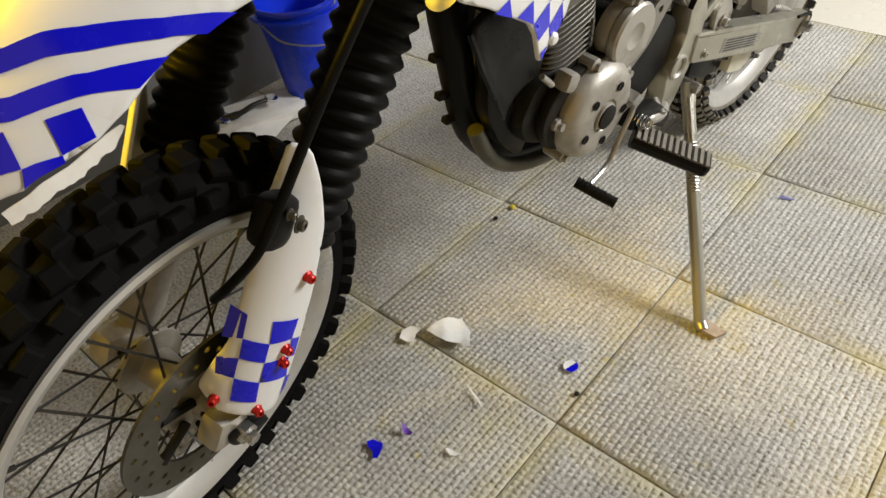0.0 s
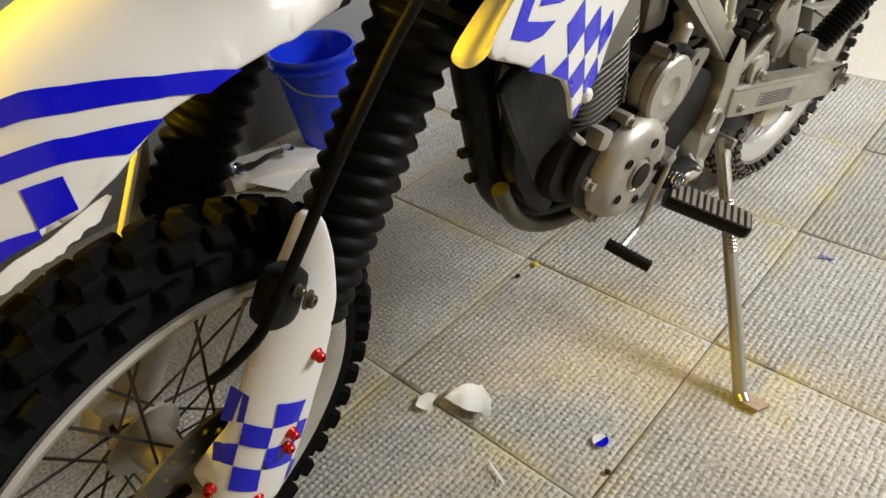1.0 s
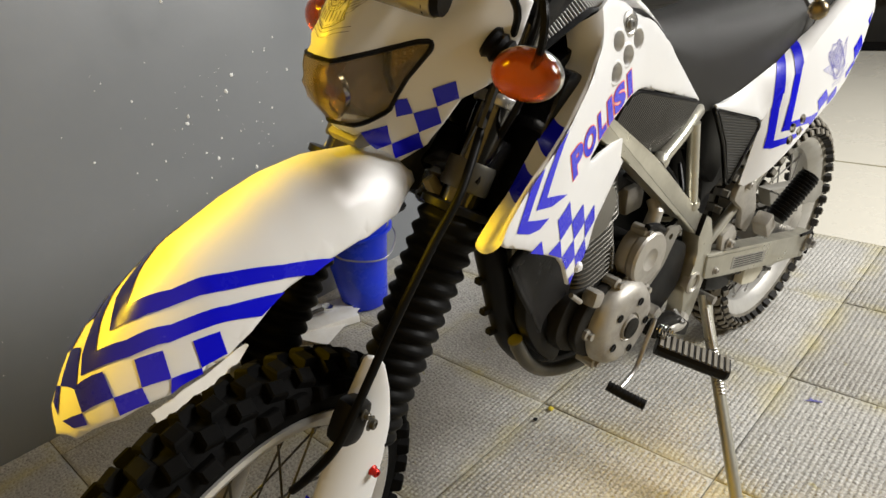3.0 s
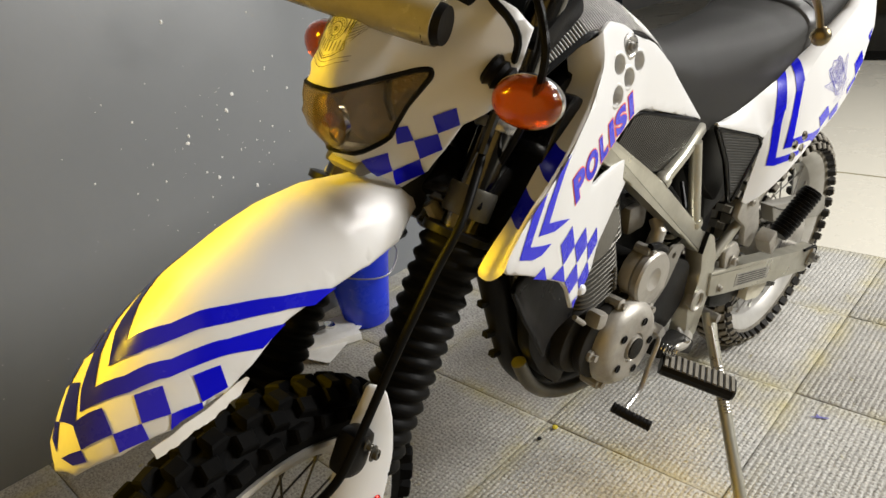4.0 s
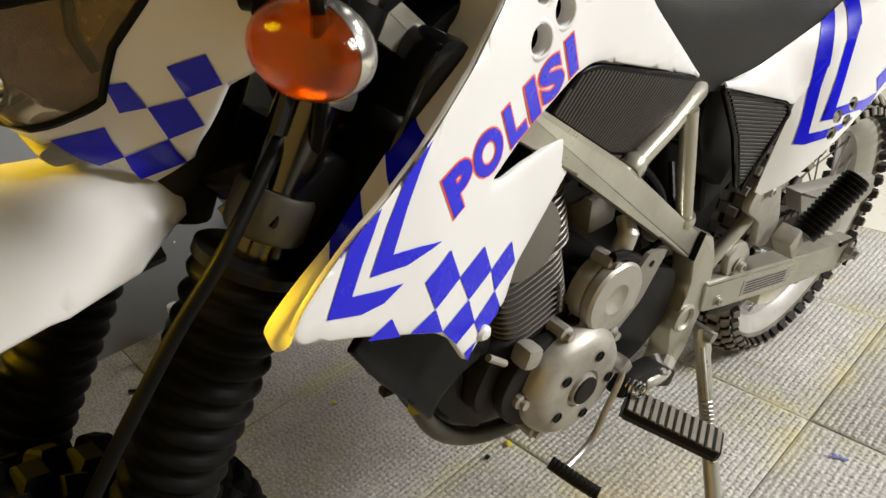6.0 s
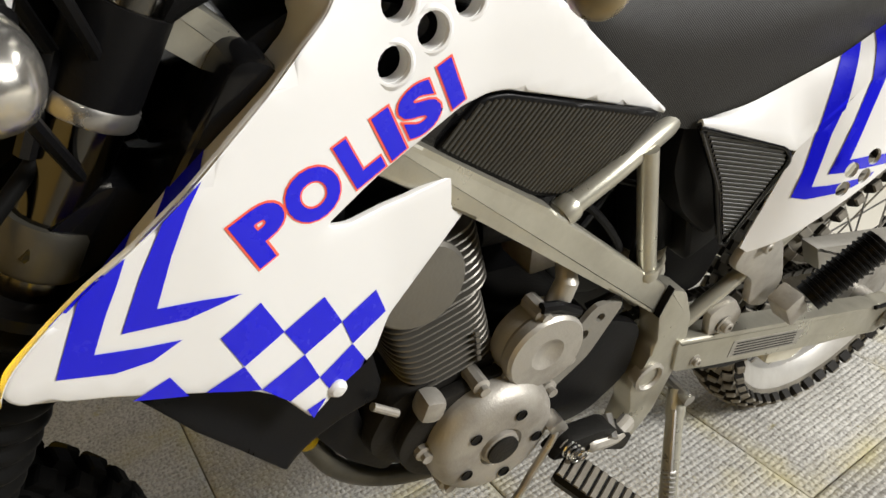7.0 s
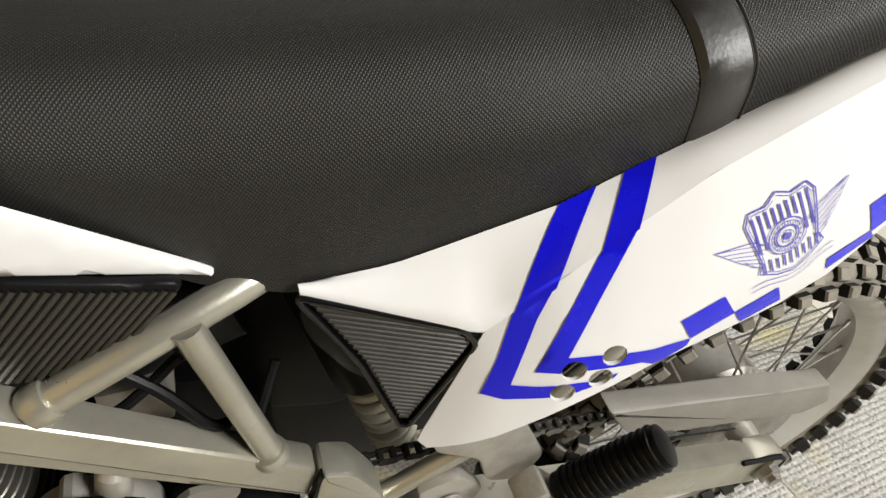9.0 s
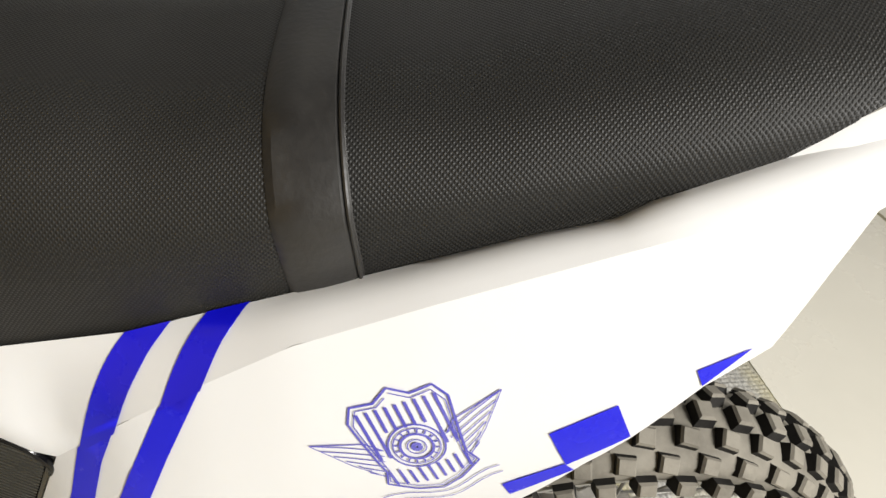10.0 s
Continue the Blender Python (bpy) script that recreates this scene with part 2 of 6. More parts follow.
def sheet(outline, surf, thick=0.003, step=0.012, holes=(), lip=0.0, lift=0.0):
    """A shell over an outline in (u, v): surf(u, v) gives the place, thickness goes to the back of the surface. lip: rounding at the rim."""
    outline = densify(outline, step)
    holes = [densify(h, step * 0.6) for h in holes]
    us, vs = [p[0] for p in outline], [p[1] for p in outline]
    pts, edges = list(outline), [(i, (i + 1) % len(outline)) for i in range(len(outline))]
    for h in holes:
        base = len(pts)
        pts += h
        edges += [(base + i, base + (i + 1) % len(h)) for i in range(len(h))]
    nu, nv = int((max(us) - min(us)) / step) + 1, int((max(vs) - min(vs)) / step) + 1
    for i in range(nu + 1):
        for j in range(nv + 1):
            p = (min(us) + (i + 0.31 + 0.5 * (j % 2)) * step, min(vs) + (j + 0.37) * step)
            if inside(p, outline) and edge_distance(p, outline) > step * 0.4 and not any(inside(p, h) or edge_distance(p, h) < step * 0.4 for h in holes):
                pts.append(p)
    if lip:
        ring = []
        for k in (0.12, 0.35, 0.7):
            for i, p in enumerate(outline):
                a, b = Vector(outline[i - 1]), Vector(outline[(i + 1) % len(outline)])
                nrm = Vector((-(b - a).y, (b - a).x)).normalized() * lip * k
                for s in (1, -1):
                    q = Vector(p) + s * nrm
                    if inside(q, outline) and edge_distance(q, outline) > lip * k * 0.8:
                        ring.append(tuple(q))
        pts += ring
    from mathutils.geometry import delaunay_2d_cdt
    co, _, faces, *_ = delaunay_2d_cdt([Vector(p) for p in pts], edges, [], 0, 1e-6)
    keep = []
    for f in faces:
        c = sum((co[i] for i in f), Vector((0, 0))) / len(f)
        if inside(c, outline) and not any(inside(c, h) for h in holes):
            keep.append(f)
    bm = bmesh.new()
    e = 1e-3
    top, bot = [], []
    for c in co:
        u, v = c
        p = Vector(surf(u, v))
        n = (Vector(surf(u + e, v)) - Vector(surf(u - e, v))).cross(Vector(surf(u, v + e)) - Vector(surf(u, v - e))).normalized()
        d = 0.0
        if lip:
            q = min(1.0, edge_distance((u, v), outline) / lip)
            d = lip * 0.7 * (1 - math.sqrt(max(0.0, 1 - (1 - q) ** 2)))
        top.append(bm.verts.new(p + n * (lift - d)))
        if thick:
            bot.append(bm.verts.new(p + n * (lift - d - thick)))
    used = {}
    for f in keep:
        bm.faces.new([top[i] for i in f])
        if thick:
            bm.faces.new([bot[i] for i in f][::-1])
        for a, b in zip(f, list(f[1:]) + [f[0]]):
            key = (min(a, b), max(a, b))
            used[key] = None if key in used else (a, b)
    if thick:
        for ab in used.values():
            if ab:
                a, b = ab
                bm.faces.new((top[b], top[a], bot[a], bot[b]))
    bmesh.ops.delete(bm, geom=[v for v in bm.verts if not v.link_faces], context="VERTS")
    return bm


def interp(x, xs, ys):
    return float(np.interp(x, xs, ys))


def glass(name, colour, rough):
    m = bpy.data.materials.new(name)
    m.use_nodes = True
    b = m.node_tree.nodes["Principled BSDF"]
    b.inputs["Base Color"].default_value = (*colour, 1)
    b.inputs["Roughness"].default_value = rough
    b.inputs["Transmission Weight"].default_value = 0.9
    b.inputs["IOR"].default_value = 1.35
    return m


SMOKE_GLASS = glass("smoked_glass", (0.62, 0.50, 0.30), 0.05)


def nodes_of(name, rough):
    m = bpy.data.materials.new(name)
    m.use_nodes = True
    nt = m.node_tree
    b = nt.nodes["Principled BSDF"]
    b.inputs["Roughness"].default_value = rough
    return m, nt, b


def noise(nt, vec, scale, lo, hi, detail=6, amount=1.0):
    n = nt.nodes.new("ShaderNodeTexNoise")
    n.inputs["Scale"].default_value, n.inputs["Detail"].default_value, n.inputs["Roughness"].default_value = scale, detail, 0.62
    nt.links.new(vec, n.inputs["Vector"])
    r = nt.nodes.new("ShaderNodeMapRange")
    r.inputs[1].default_value, r.inputs[2].default_value, r.inputs[4].default_value = lo, hi, amount
    nt.links.new(n.outputs["Fac"], r.inputs[0])
    return n.outputs["Fac"], r.outputs[0]


def blend(nt, fac, a, b):
    mix = nt.nodes.new("ShaderNodeMix")
    mix.data_type = "RGBA"
    for k, v in ((6, a), (7, b)):
        if isinstance(v, tuple):
            mix.inputs[k].default_value = (*v, 1)
        else:
            nt.links.new(v, mix.inputs[k])
    nt.links.new(fac, mix.inputs[0])
    return mix.outputs[2]


def floor_material():
    m, nt, b = nodes_of("ribbed_floor_tile", 0.62)
    geo = nt.nodes.new("ShaderNodeNewGeometry").outputs["Position"]
    info = nt.nodes.new("ShaderNodeObjectInfo").outputs["Random"]
    tint = blend(nt, info, (0.545, 0.535, 0.50), (0.525, 0.515, 0.48))
    grime = noise(nt, geo, 2.6, 0.42, 0.70, 8, 0.75)[1]
    col = blend(nt, grime, tint, (0.27, 0.255, 0.222))
    fine_raw, fine = noise(nt, geo, 190, 0.42, 0.70, 4, 0.75)
    col = blend(nt, fine, col, (0.115, 0.108, 0.096))
    dust = noise(nt, geo, 4.3, 0.56, 0.74, 7, 0.66)[1]
    col = blend(nt, dust, col, (0.46, 0.41, 0.24))
    spot = noise(nt, geo, 21, 0.65, 0.74, 4, 0.7)[1]
    col = blend(nt, spot, col, (0.42, 0.36, 0.12))
    # yellow dust swept into the joints
    split = nt.nodes.new("ShaderNodeSeparateXYZ")
    nt.links.new(geo, split.inputs[0])
    sides = []
    for k in (0, 1):
        fold = nt.nodes.new("ShaderNodeMath")
        fold.operation = "PINGPONG"
        fold.inputs[1].default_value = 0.2
        nt.links.new(split.outputs[k], fold.inputs[0])
        sides.append(fold.outputs[0])
    near = nt.nodes.new("ShaderNodeMath")
    near.operation = "MINIMUM"
    nt.links.new(sides[0], near.inputs[0])
    nt.links.new(sides[1], near.inputs[1])
    edge = nt.nodes.new("ShaderNodeMapRange")
    edge.inputs[1].default_value, edge.inputs[2].default_value, edge.inputs[3].default_value, edge.inputs[4].default_value = 0.0, 0.045, 1.0, 0.0
    nt.links.new(near.outputs[0], edge.inputs[0])
    drift = nt.nodes.new("ShaderNodeMath")
    drift.operation = "MULTIPLY"
    nt.links.new(edge.outputs[0], drift.inputs[0])
    nt.links.new(noise(nt, geo, 6.5, 0.40, 0.62, 6, 0.6)[1], drift.inputs[1])
    col = blend(nt, drift.outputs[0], col, (0.47, 0.41, 0.17))
    nt.links.new(col, b.inputs["Base Color"])
    bp = nt.nodes.new("ShaderNodeBump")
    bp.inputs["Strength"].default_value, bp.inputs["Distance"].default_value = 0.9, 0.0014
    nt.links.new(fine_raw, bp.inputs["Height"])
    nt.links.new(bp.outputs[0], b.inputs["Normal"])
    return m


def seat_material():
    m, nt, b = nodes_of("black_seat_vinyl", 0.50)
    b.inputs["Specular IOR Level"].default_value = 0.27
    tc = nt.nodes.new("ShaderNodeTexCoord")
    co = tc.outputs["UV"]
    waves = []
    for sx in (1, -1):
        mp = nt.nodes.new("ShaderNodeMapping")
        mp.inputs["Scale"].default_value = (1, sx * 0.8, 0)
        nt.links.new(co, mp.inputs["Vector"])
        w = nt.nodes.new("ShaderNodeTexWave")
        w.bands_direction = "DIAGONAL"
        w.inputs["Scale"].default_value, w.inputs["Distortion"].default_value = 265, 0.0
        nt.links.new(mp.outputs[0], w.inputs["Vector"])
        waves.append(w.outputs["Fac"])
    mul = nt.nodes.new("ShaderNodeMath")
    mul.operation = "MULTIPLY"
    nt.links.new(waves[0], mul.inputs[0])
    nt.links.new(waves[1], mul.inputs[1])
    wear = noise(nt, co, 7, 0.4, 0.75, 8, 0.6)[1]
    nt.links.new(blend(nt, wear, (0.0155, 0.015, 0.0138), (0.026, 0.025, 0.023)), b.inputs["Base Color"])
    bp = nt.nodes.new("ShaderNodeBump")
    bp.inputs["Strength"].default_value, bp.inputs["Distance"].default_value = 0.45, 0.0010
    nt.links.new(mul.outputs[0], bp.inputs["Height"])
    nt.links.new(bp.outputs[0], b.inputs["Normal"])
    return m


FLOOR, SEAT = floor_material(), seat_material()

def plate(outline, x0, x1, bevel=0.003, bm=None, holes=()):
    """A plate with an outline in (y, z), from x0 to x1, its rims bevelled."""
    b2 = bmesh.new()
    if holes:
        return sheet(outline, lambda y, z: Vector((x1, y, z)), x1 - x0, 0.03, holes)
    f = b2.faces.new([b2.verts.new((x0, y, z)) for y, z in outline])
    r = bmesh.ops.extrude_face_region(b2, geom=[f])
    for v in r["geom"]:
        if isinstance(v, bmesh.types.BMVert):
            v.co.x = x1
    if bevel:
        bmesh.ops.bevel(b2, geom=[e for e in b2.edges if abs(e.verts[0].co.x - e.verts[1].co.x) < 1e-6], offset=bevel, segments=2, affect="EDGES", profile=0.6)
    return b2 if bm is None else joined(bm, b2)


def joined(a, b):
    me = bpy.data.meshes.new("t")
    b.to_mesh(me)
    b.free()
    a.from_mesh(me)
    bpy.data.meshes.remove(me)
    return a


def flip(bm):
    bmesh.ops.scale(bm, vec=(-1, 1, 1), verts=bm.verts)
    return bm


def disc(c, r, n=16):
    return [(c[0] + r * math.cos(2 * math.pi * k / n), c[1] + r * math.sin(2 * math.pi * k / n)) for k in range(n)]


def bolt(c, axis, r=0.006, h=0.005, mat=None, parent=None, name="bolt", xf=None):
    bm = lathe([(r * 1.5, 0), (r * 1.5, 0.0012), (r, 0.0014), (r, h), (r * 0.8, h + 0.001), (r * 0.5, h + 0.001), (r * 0.45, h - 0.002), (0, h - 0.002)], c, axis, 12)
    return part(name, bm, mat or STEEL, parent, xf=xf)


# ---- place ----
def setting(name, bm, mat, label, category):
    return tagged(part(name, bm, mat, None, smooth=False), label, category, kind="structure")


floor = setting("floor", box((1.35, -0.3, -0.0585), (4.6, 3.8, 0.1), bevel=0), JOINT, "grey ribbed concrete tile floor with yellow dust", "floor")
setting("floor_smooth", box((1.35, 1.957, -0.0515), (4.6, 0.714, 0.1), bevel=0), CREAM, "smooth cream floor strip beyond the ribbed tiles", "floor")
setting("threshold", box((1.35, 2.321, -0.052), (4.6, 0.014, 0.1), bevel=0), JOINT, "dark narrow joint in the cream floor", "joint")
setting("floor_far", box((0.47, 5.2, -0.0515), (8.0, 5.744, 0.1), bevel=0), CREAM, "smooth cream floor of the lit room behind", "floor")
wall = setting("wall_west", box((-0.93, 0.0, 1.45), (0.10, 4.4, 3.1), bevel=0), WALL, "dark grey painted wall with white paint specks", "wall")
# unseen wall, added to throw warm bounce light on the bike's front
setting("wall_south", box((1.35, -1.80, 1.45), (4.6, 0.1, 3.1), bevel=0), OCHRE_BOUNCE, "unseen ochre wall added for warm bounce light", "wall")
setting("wall_east", box((3.6, 0.5, 1.45), (0.1, 5.4, 3.1), bevel=0), WALL2, "plain grey wall", "wall")
# out of view; white so that its reflection pales the shroud at grazing angles
setting("wall_north", box((0.4, 8.0, 1.45), (9.0, 0.1, 3.1), bevel=0), WALL3, "unseen white wall of the room behind, for sheen on the shroud", "wall")
setting("ceiling", box((0.5, 2.8, 3.05), (9.0, 10.6, 0.1), bevel=0), WALL2, "plain grey ceiling", "ceiling")

# specks of white paint and dents on the wall
rs = random.Random(4)
bm = bmesh.new()
for k in range(210):
    y, z = rs.uniform(-1.1, 1.3), rs.uniform(0.15, 1.5)
    if k < 90:
        y, z = rs.gauss(0.25, 0.22), rs.gauss(0.60, 0.10)
    r = rs.choice([0.0010, 0.0012, 0.0016, 0.0022, 0.0034])
    n = rs.choice([5, 6, 7])
    if k % 17 == 0:
        r, n = rs.uniform(0.0045, 0.0065), 9
    sx = rs.uniform(0.6, 1.0)
    ring = [bm.verts.new((-0.8795, y + r * sx * math.cos(2 * math.pi * i / n) * rs.uniform(0.7, 1.2), z + r * math.sin(2 * math.pi * i / n) * rs.uniform(0.7, 1.2))) for i in range(n)]
    tip = bm.verts.new((-0.8795 + r * 0.5, y, z))
    for i in range(n):
        bm.faces.new((ring[i], ring[(i + 1) % n], tip))
specks = part("paint_specks", bm, PAPER, wall)
specks["kind"] = "stuff"

# ---- the motorcycle: x to its left, y to its rear, z up ----
BIKE = Matrix(((0.98603, 0.09237, 0.13858, 0.19468), (-0.09147, 0.99572, -0.01286, 0.97745), (-0.13917, 0.0, 0.99027, -0.00256), (0, 0, 0, 1)))
bike = new("motorcycle")
bike.matrix_world = BIKE
tagged(bike, "white trail motorcycle with blue checker stickers on its side stand", "motorcycle")
STEER = Matrix.Translation((0, -1.33, 0.33)) @ Matrix.Rotation(radians(14), 4, Vector((0, 0.454, 0.891))) @ Matrix.Translation((0, 1.33, -0.33))
PLASTICS = Matrix.Translation((0, -1.33, 0.33)) @ Matrix.Rotation(radians(5.5), 4, Vector((0, 0.454, 0.891))) @ Matrix.Translation((0, 1.33, -0.33))
FRONT_AXLE, REAR_AXLE = Vector((0, -1.375, 0.307)), Vector((0, 0.028, 0.274))


# ---- wheels ----
def wheel(name, c, r_rim, r_tyre, width, rows, n, xf, label, spoke_mat, rubber, flank, fill):
    w, ri, rc = width / 2, r_rim - 0.004, r_tyre - 0.011
    prof = []
    for k in range(15):
        a = math.pi * k / 14
        h = math.sin(a) ** 0.7
        prof.append((ri + (rc - ri) * h, -w * math.cos(a) * (0.70 + 0.30 * min(1, h * 1.3))))
    rimp = [(r_rim - 0.030, -0.012), (r_rim - 0.016, -0.026), (r_rim - 0.003, -0.030), (r_rim + 0.001, -0.033), (r_rim + 0.001, -0.0365), (r_rim - 0.005, -0.0385), (r_rim - 0.010, -0.0365), (r_rim - 0.020, -0.031), (r_rim - 0.034, -0.016), (r_rim - 0.037, 0.0)]
    full = rimp + [(a, -b) for a, b in reversed(rimp[:-1])] + [rimp[0]]
    wh = part(name, lathe(full, c, (1, 0, 0), 90, caps=False), RIM, bike, label, xf=xf)
    tyre = part("tyre", lathe(prof, c, (1, 0, 0), 90, caps=False), rubber, wh, "dusty black knobbly tyre", xf=xf)
    kn = bmesh.new()
    rk = random.Random(7)
    for ang, wid, ph, skew in rows:
        for k in range(n):
            th = 2 * math.pi * (k + ph) / n
            q = Matrix.Translation(c) @ Matrix.Rotation(th, 4, "X") @ Matrix.Translation((0, 0, rc - w * 0.95)) @ Matrix.Rotation(ang, 4, "Y") @ Matrix.Translation((0, 0, w * 0.95)) @ Matrix.Rotation(skew, 4, "Z")
            hx, hy, hz = wid / 2, math.pi * rc / n * fill, 0.0125 + rk.uniform(-0.0006, 0.0006)
            vs = [kn.verts.new(q @ Vector((sx * hx * f, sy * hy * f, z))) for z, f in ((-0.006, 1.14), (hz - 0.0028, 0.96), (hz, 0.76)) for sx, sy in ((-1, -1), (1, -1), (1, 1), (-1, 1))]
            for lv in (0, 4):
                for i in range(4):
                    j = (i + 1) % 4
                    kn.faces.new((vs[lv + i], vs[lv + j], vs[lv + 4 + j], vs[lv + 4 + i])).material_index = 1 if lv == 0 else 0
            kn.faces.new(vs[8:12])
    tread = part("tread", kn, rubber, wh, smooth=False, xf=xf)
    tread.data.materials.append(flank)
    tread["kind"] = "stuff"
    hubp = [(0.010, -0.085), (0.018, -0.08), (0.020, -0.05), (0.045, -0.044), (0.047, -0.040), (0.045, -0.036), (0.025, -0.03), (0.022, 0.0), (0.025, 0.03), (0.045, 0.036), (0.047, 0.040), (0.045, 0.044), (0.020, 0.05), (0.018, 0.08), (0.010, 0.085)]
    part("hub", lathe(hubp, c, (1, 0, 0), 28), CAST, wh, xf=xf)
    for k in range(36):
        s = 1 if k % 2 else -1
        a = 2 * math.pi * k / 36
        cross = 0.75 * (1 if k % 4 < 2 else -1)
        p = c + Vector((s * 0.040, 0.044 * math.cos(a + cross), 0.044 * math.sin(a + cross)))
        q = c + Vector((s * 0.006, (r_rim - 0.035) * math.cos(a), (r_rim - 0.035) * math.sin(a)))
        part("spoke", tube([p, q.lerp(p, 0.08), q.lerp(p, 0.075), q], [0.0017, 0.0017, 0.0032, 0.0032], 6), spoke_mat, wh, xf=xf)
    return wh


rear = wheel("rear_wheel", REAR_AXLE, 0.234, 0.284, 0.108, [(-1.12, 0.014, 0.5, 0), (-0.78, 0.016, 0, 0.15), (-0.40, 0.017, 0.5, 0.2), (-0.0, 0.020, 0, 0), (0.40, 0.017, 0.5, -0.2), (0.78, 0.016, 0, -0.15), (1.12, 0.014, 0.5, 0)], 46, None, "silver spoked rear wheel", STEEL, DUSTY_RUBBER, KNOB_SHADE, 0.46)
front = wheel("front_wheel", FRONT_AXLE, 0.246, 0.309, 0.088, [(-1.0, 0.017, 0, 0), (-0.48, 0.020, 0.5, 0.2), (0.0, 0.024, 0, 0), (0.48, 0.020, 0.5, -0.2), (1.0, 0.017, 0, 0)], 44, STEER, "silver spoked front wheel", DARK_STEEL, RUBBER, RUBBER, 0.52)
c = FRONT_AXLE
holes = [disc((c.y + rr * math.cos(2 * math.pi * (k + o) / 18), c.z + rr * math.sin(2 * math.pi * (k + o) / 18)), 0.0042, 8) for rr, o in ((0.105, 0), (0.092, 0.5)) for k in range(18)]
holes += [disc((c.y, c.z), 0.074, 30)]
part("brake_disc", sheet(disc((c.y, c.z), 0.118, 64), lambda y, z: Vector((0.058, y, z)), 0.004, 0.03, holes), STEEL_BROWN, front, "worn steel brake disc with drilled holes", xf=STEER)
for k in range(6):
    a = 2 * math.pi * k / 6
    part("disc_arm", tube([(0.052, c.y + 0.03 * math.cos(a), c.z + 0.03 * math.sin(a)), (0.055, c.y + 0.078 * math.cos(a + 0.3), c.z + 0.078 * math.sin(a + 0.3))], 0.006, 8), DARK_CAST, front, xf=STEER)
part("axle_nut", lathe([(0.014, 0), (0.014, 0.012), (0.009, 0.014), (0.009, 0.022), (0, 0.022)], c + Vector((0.105, 0, 0)), (1, 0, 0), 6), STEEL, front, xf=STEER)
part("sprocket", lathe([(0.03, -0.003), (0.085, -0.003), (0.092, 0), (0.085, 0.003), (0.03, 0.003)], REAR_AXLE + Vector((0.058, 0, 0)), (1, 0, 0), 42), STEEL, rear)
part("drum", lathe([(0.02, -0.05), (0.06, -0.048), (0.066, -0.04), (0.066, 0.01), (0.05, 0.03)], REAR_AXLE, (1, 0, 0), 36), CAST, rear)

# ---- tank panel and shroud ----
def tank_surf(y, z):
    x = interp(y, [-1.12, -0.96, -0.90, -0.84, -0.75, -0.55], [0.174, 0.148, 0.131, 0.112, 0.095, 0.077])
    return Vector((x - 0.5 * max(0.0, z - 0.86) ** 1.3, y, z))


BEND = [(-1.0845, 0.744), (-1.0755, 0.757), (-1.056, 0.773), (-1.030, 0.790), (-1.002, 0.804), (-0.972, 0.823), (-0.945, 0.842), (-0.918, 0.861), (-0.892, 0.880), (-0.871, 0.895), (-0.861, 0.911), (-0.857, 0.934)]
TANK_OUT = BEND + [(-0.830, 0.941), (-0.793, 0.930), (-0.759, 0.910), (-0.728, 0.903), (-0.666, 0.852), (-0.653, 0.839), (-0.543, 0.746), (-0.545, 0.742), (-0.567, 0.752), (-0.730, 0.810), (-0.747, 0.812), (-0.773, 0.809), (-0.810, 0.794), (-0.861, 0.774), (-0.889, 0.762), (-0.872, 0.755), (-0.823, 0.754), (-0.774, 0.757), (-0.756, 0.744), (-0.753, 0.735), (-0.764, 0.719), (-0.842, 0.650), (-0.858, 0.621), (-0.895, 0.609), (-0.920, 0.596), (-0.941, 0.639), (-0.960, 0.661), (-1.038, 0.711), (-1.080, 0.734)]
HOLES = [(-0.824, 0.890), (-0.769, 0.882), (-0.800, 0.869), (-0.831, 0.855)]
for s in (1, -1):
    bm = sheet(rounded(TANK_OUT, 0.005, 2), tank_surf, 0.003, 0.013, [disc(h, 0.0115) for h in HOLES], lip=0.0035)
    shroud = part("tank_shroud", bm if s > 0 else flip(bm), WHITE, bike, "glossy white plastic tank shroud with blue stripes and checkers", sharp=50)
    if s > 0:
        left_shroud = shroud
    for h in HOLES:
        p = tank_surf(*h)
        bm = lathe([(0.0115, -0.014), (0.0118, -0.002), (0.0125, 0.0008), (0.014, 0.0010), (0.0165, -0.0006)], p, (1, 0, 0.12), 20, caps=False)
        part("hole_rim", bm if s > 0 else flip(bm), WHITE, shroud)
# the shroud's front turns inward in a wide flange, on which the stripes go on
RIM = [(-1.0885, 0.722), (-1.0866, 0.731), (-1.0604, 0.751), (-1.030, 0.769), (-1.006, 0.788), (-0.9765, 0.811), (-0.9495, 0.832), (-0.9271, 0.849), (-0.9072, 0.8644), (-0.8911, 0.8757), (-0.8825, 0.892), (-0.8810, 0.917)]


def flange_curve(line, u):
    pts = smooth_path([(0, y, z) for y, z in line], 5)
    x = u * (len(pts) - 1)
    i = min(int(x), len(pts) - 2)
    return pts[i].lerp(pts[i + 1], x - i)


def flange_surf(u, k, lift=0.0):
    """u runs up along the bend, k from the bend (0) to the inner rim (1)."""
    a, b = flange_curve(BEND, u), flange_curve(RIM, u)
    b = b + Vector((0, -0.004, -0.003)) * math.sin(math.pi * min(1.0, k))
    p = a.lerp(b, 1 - (1 - k) ** 1.6)
    q = tank_surf(a.y, a.z)
    p.x = q.x - 0.0345 * k ** 1.5
    return p + Vector((0.45, -0.75, 0.45)) * lift


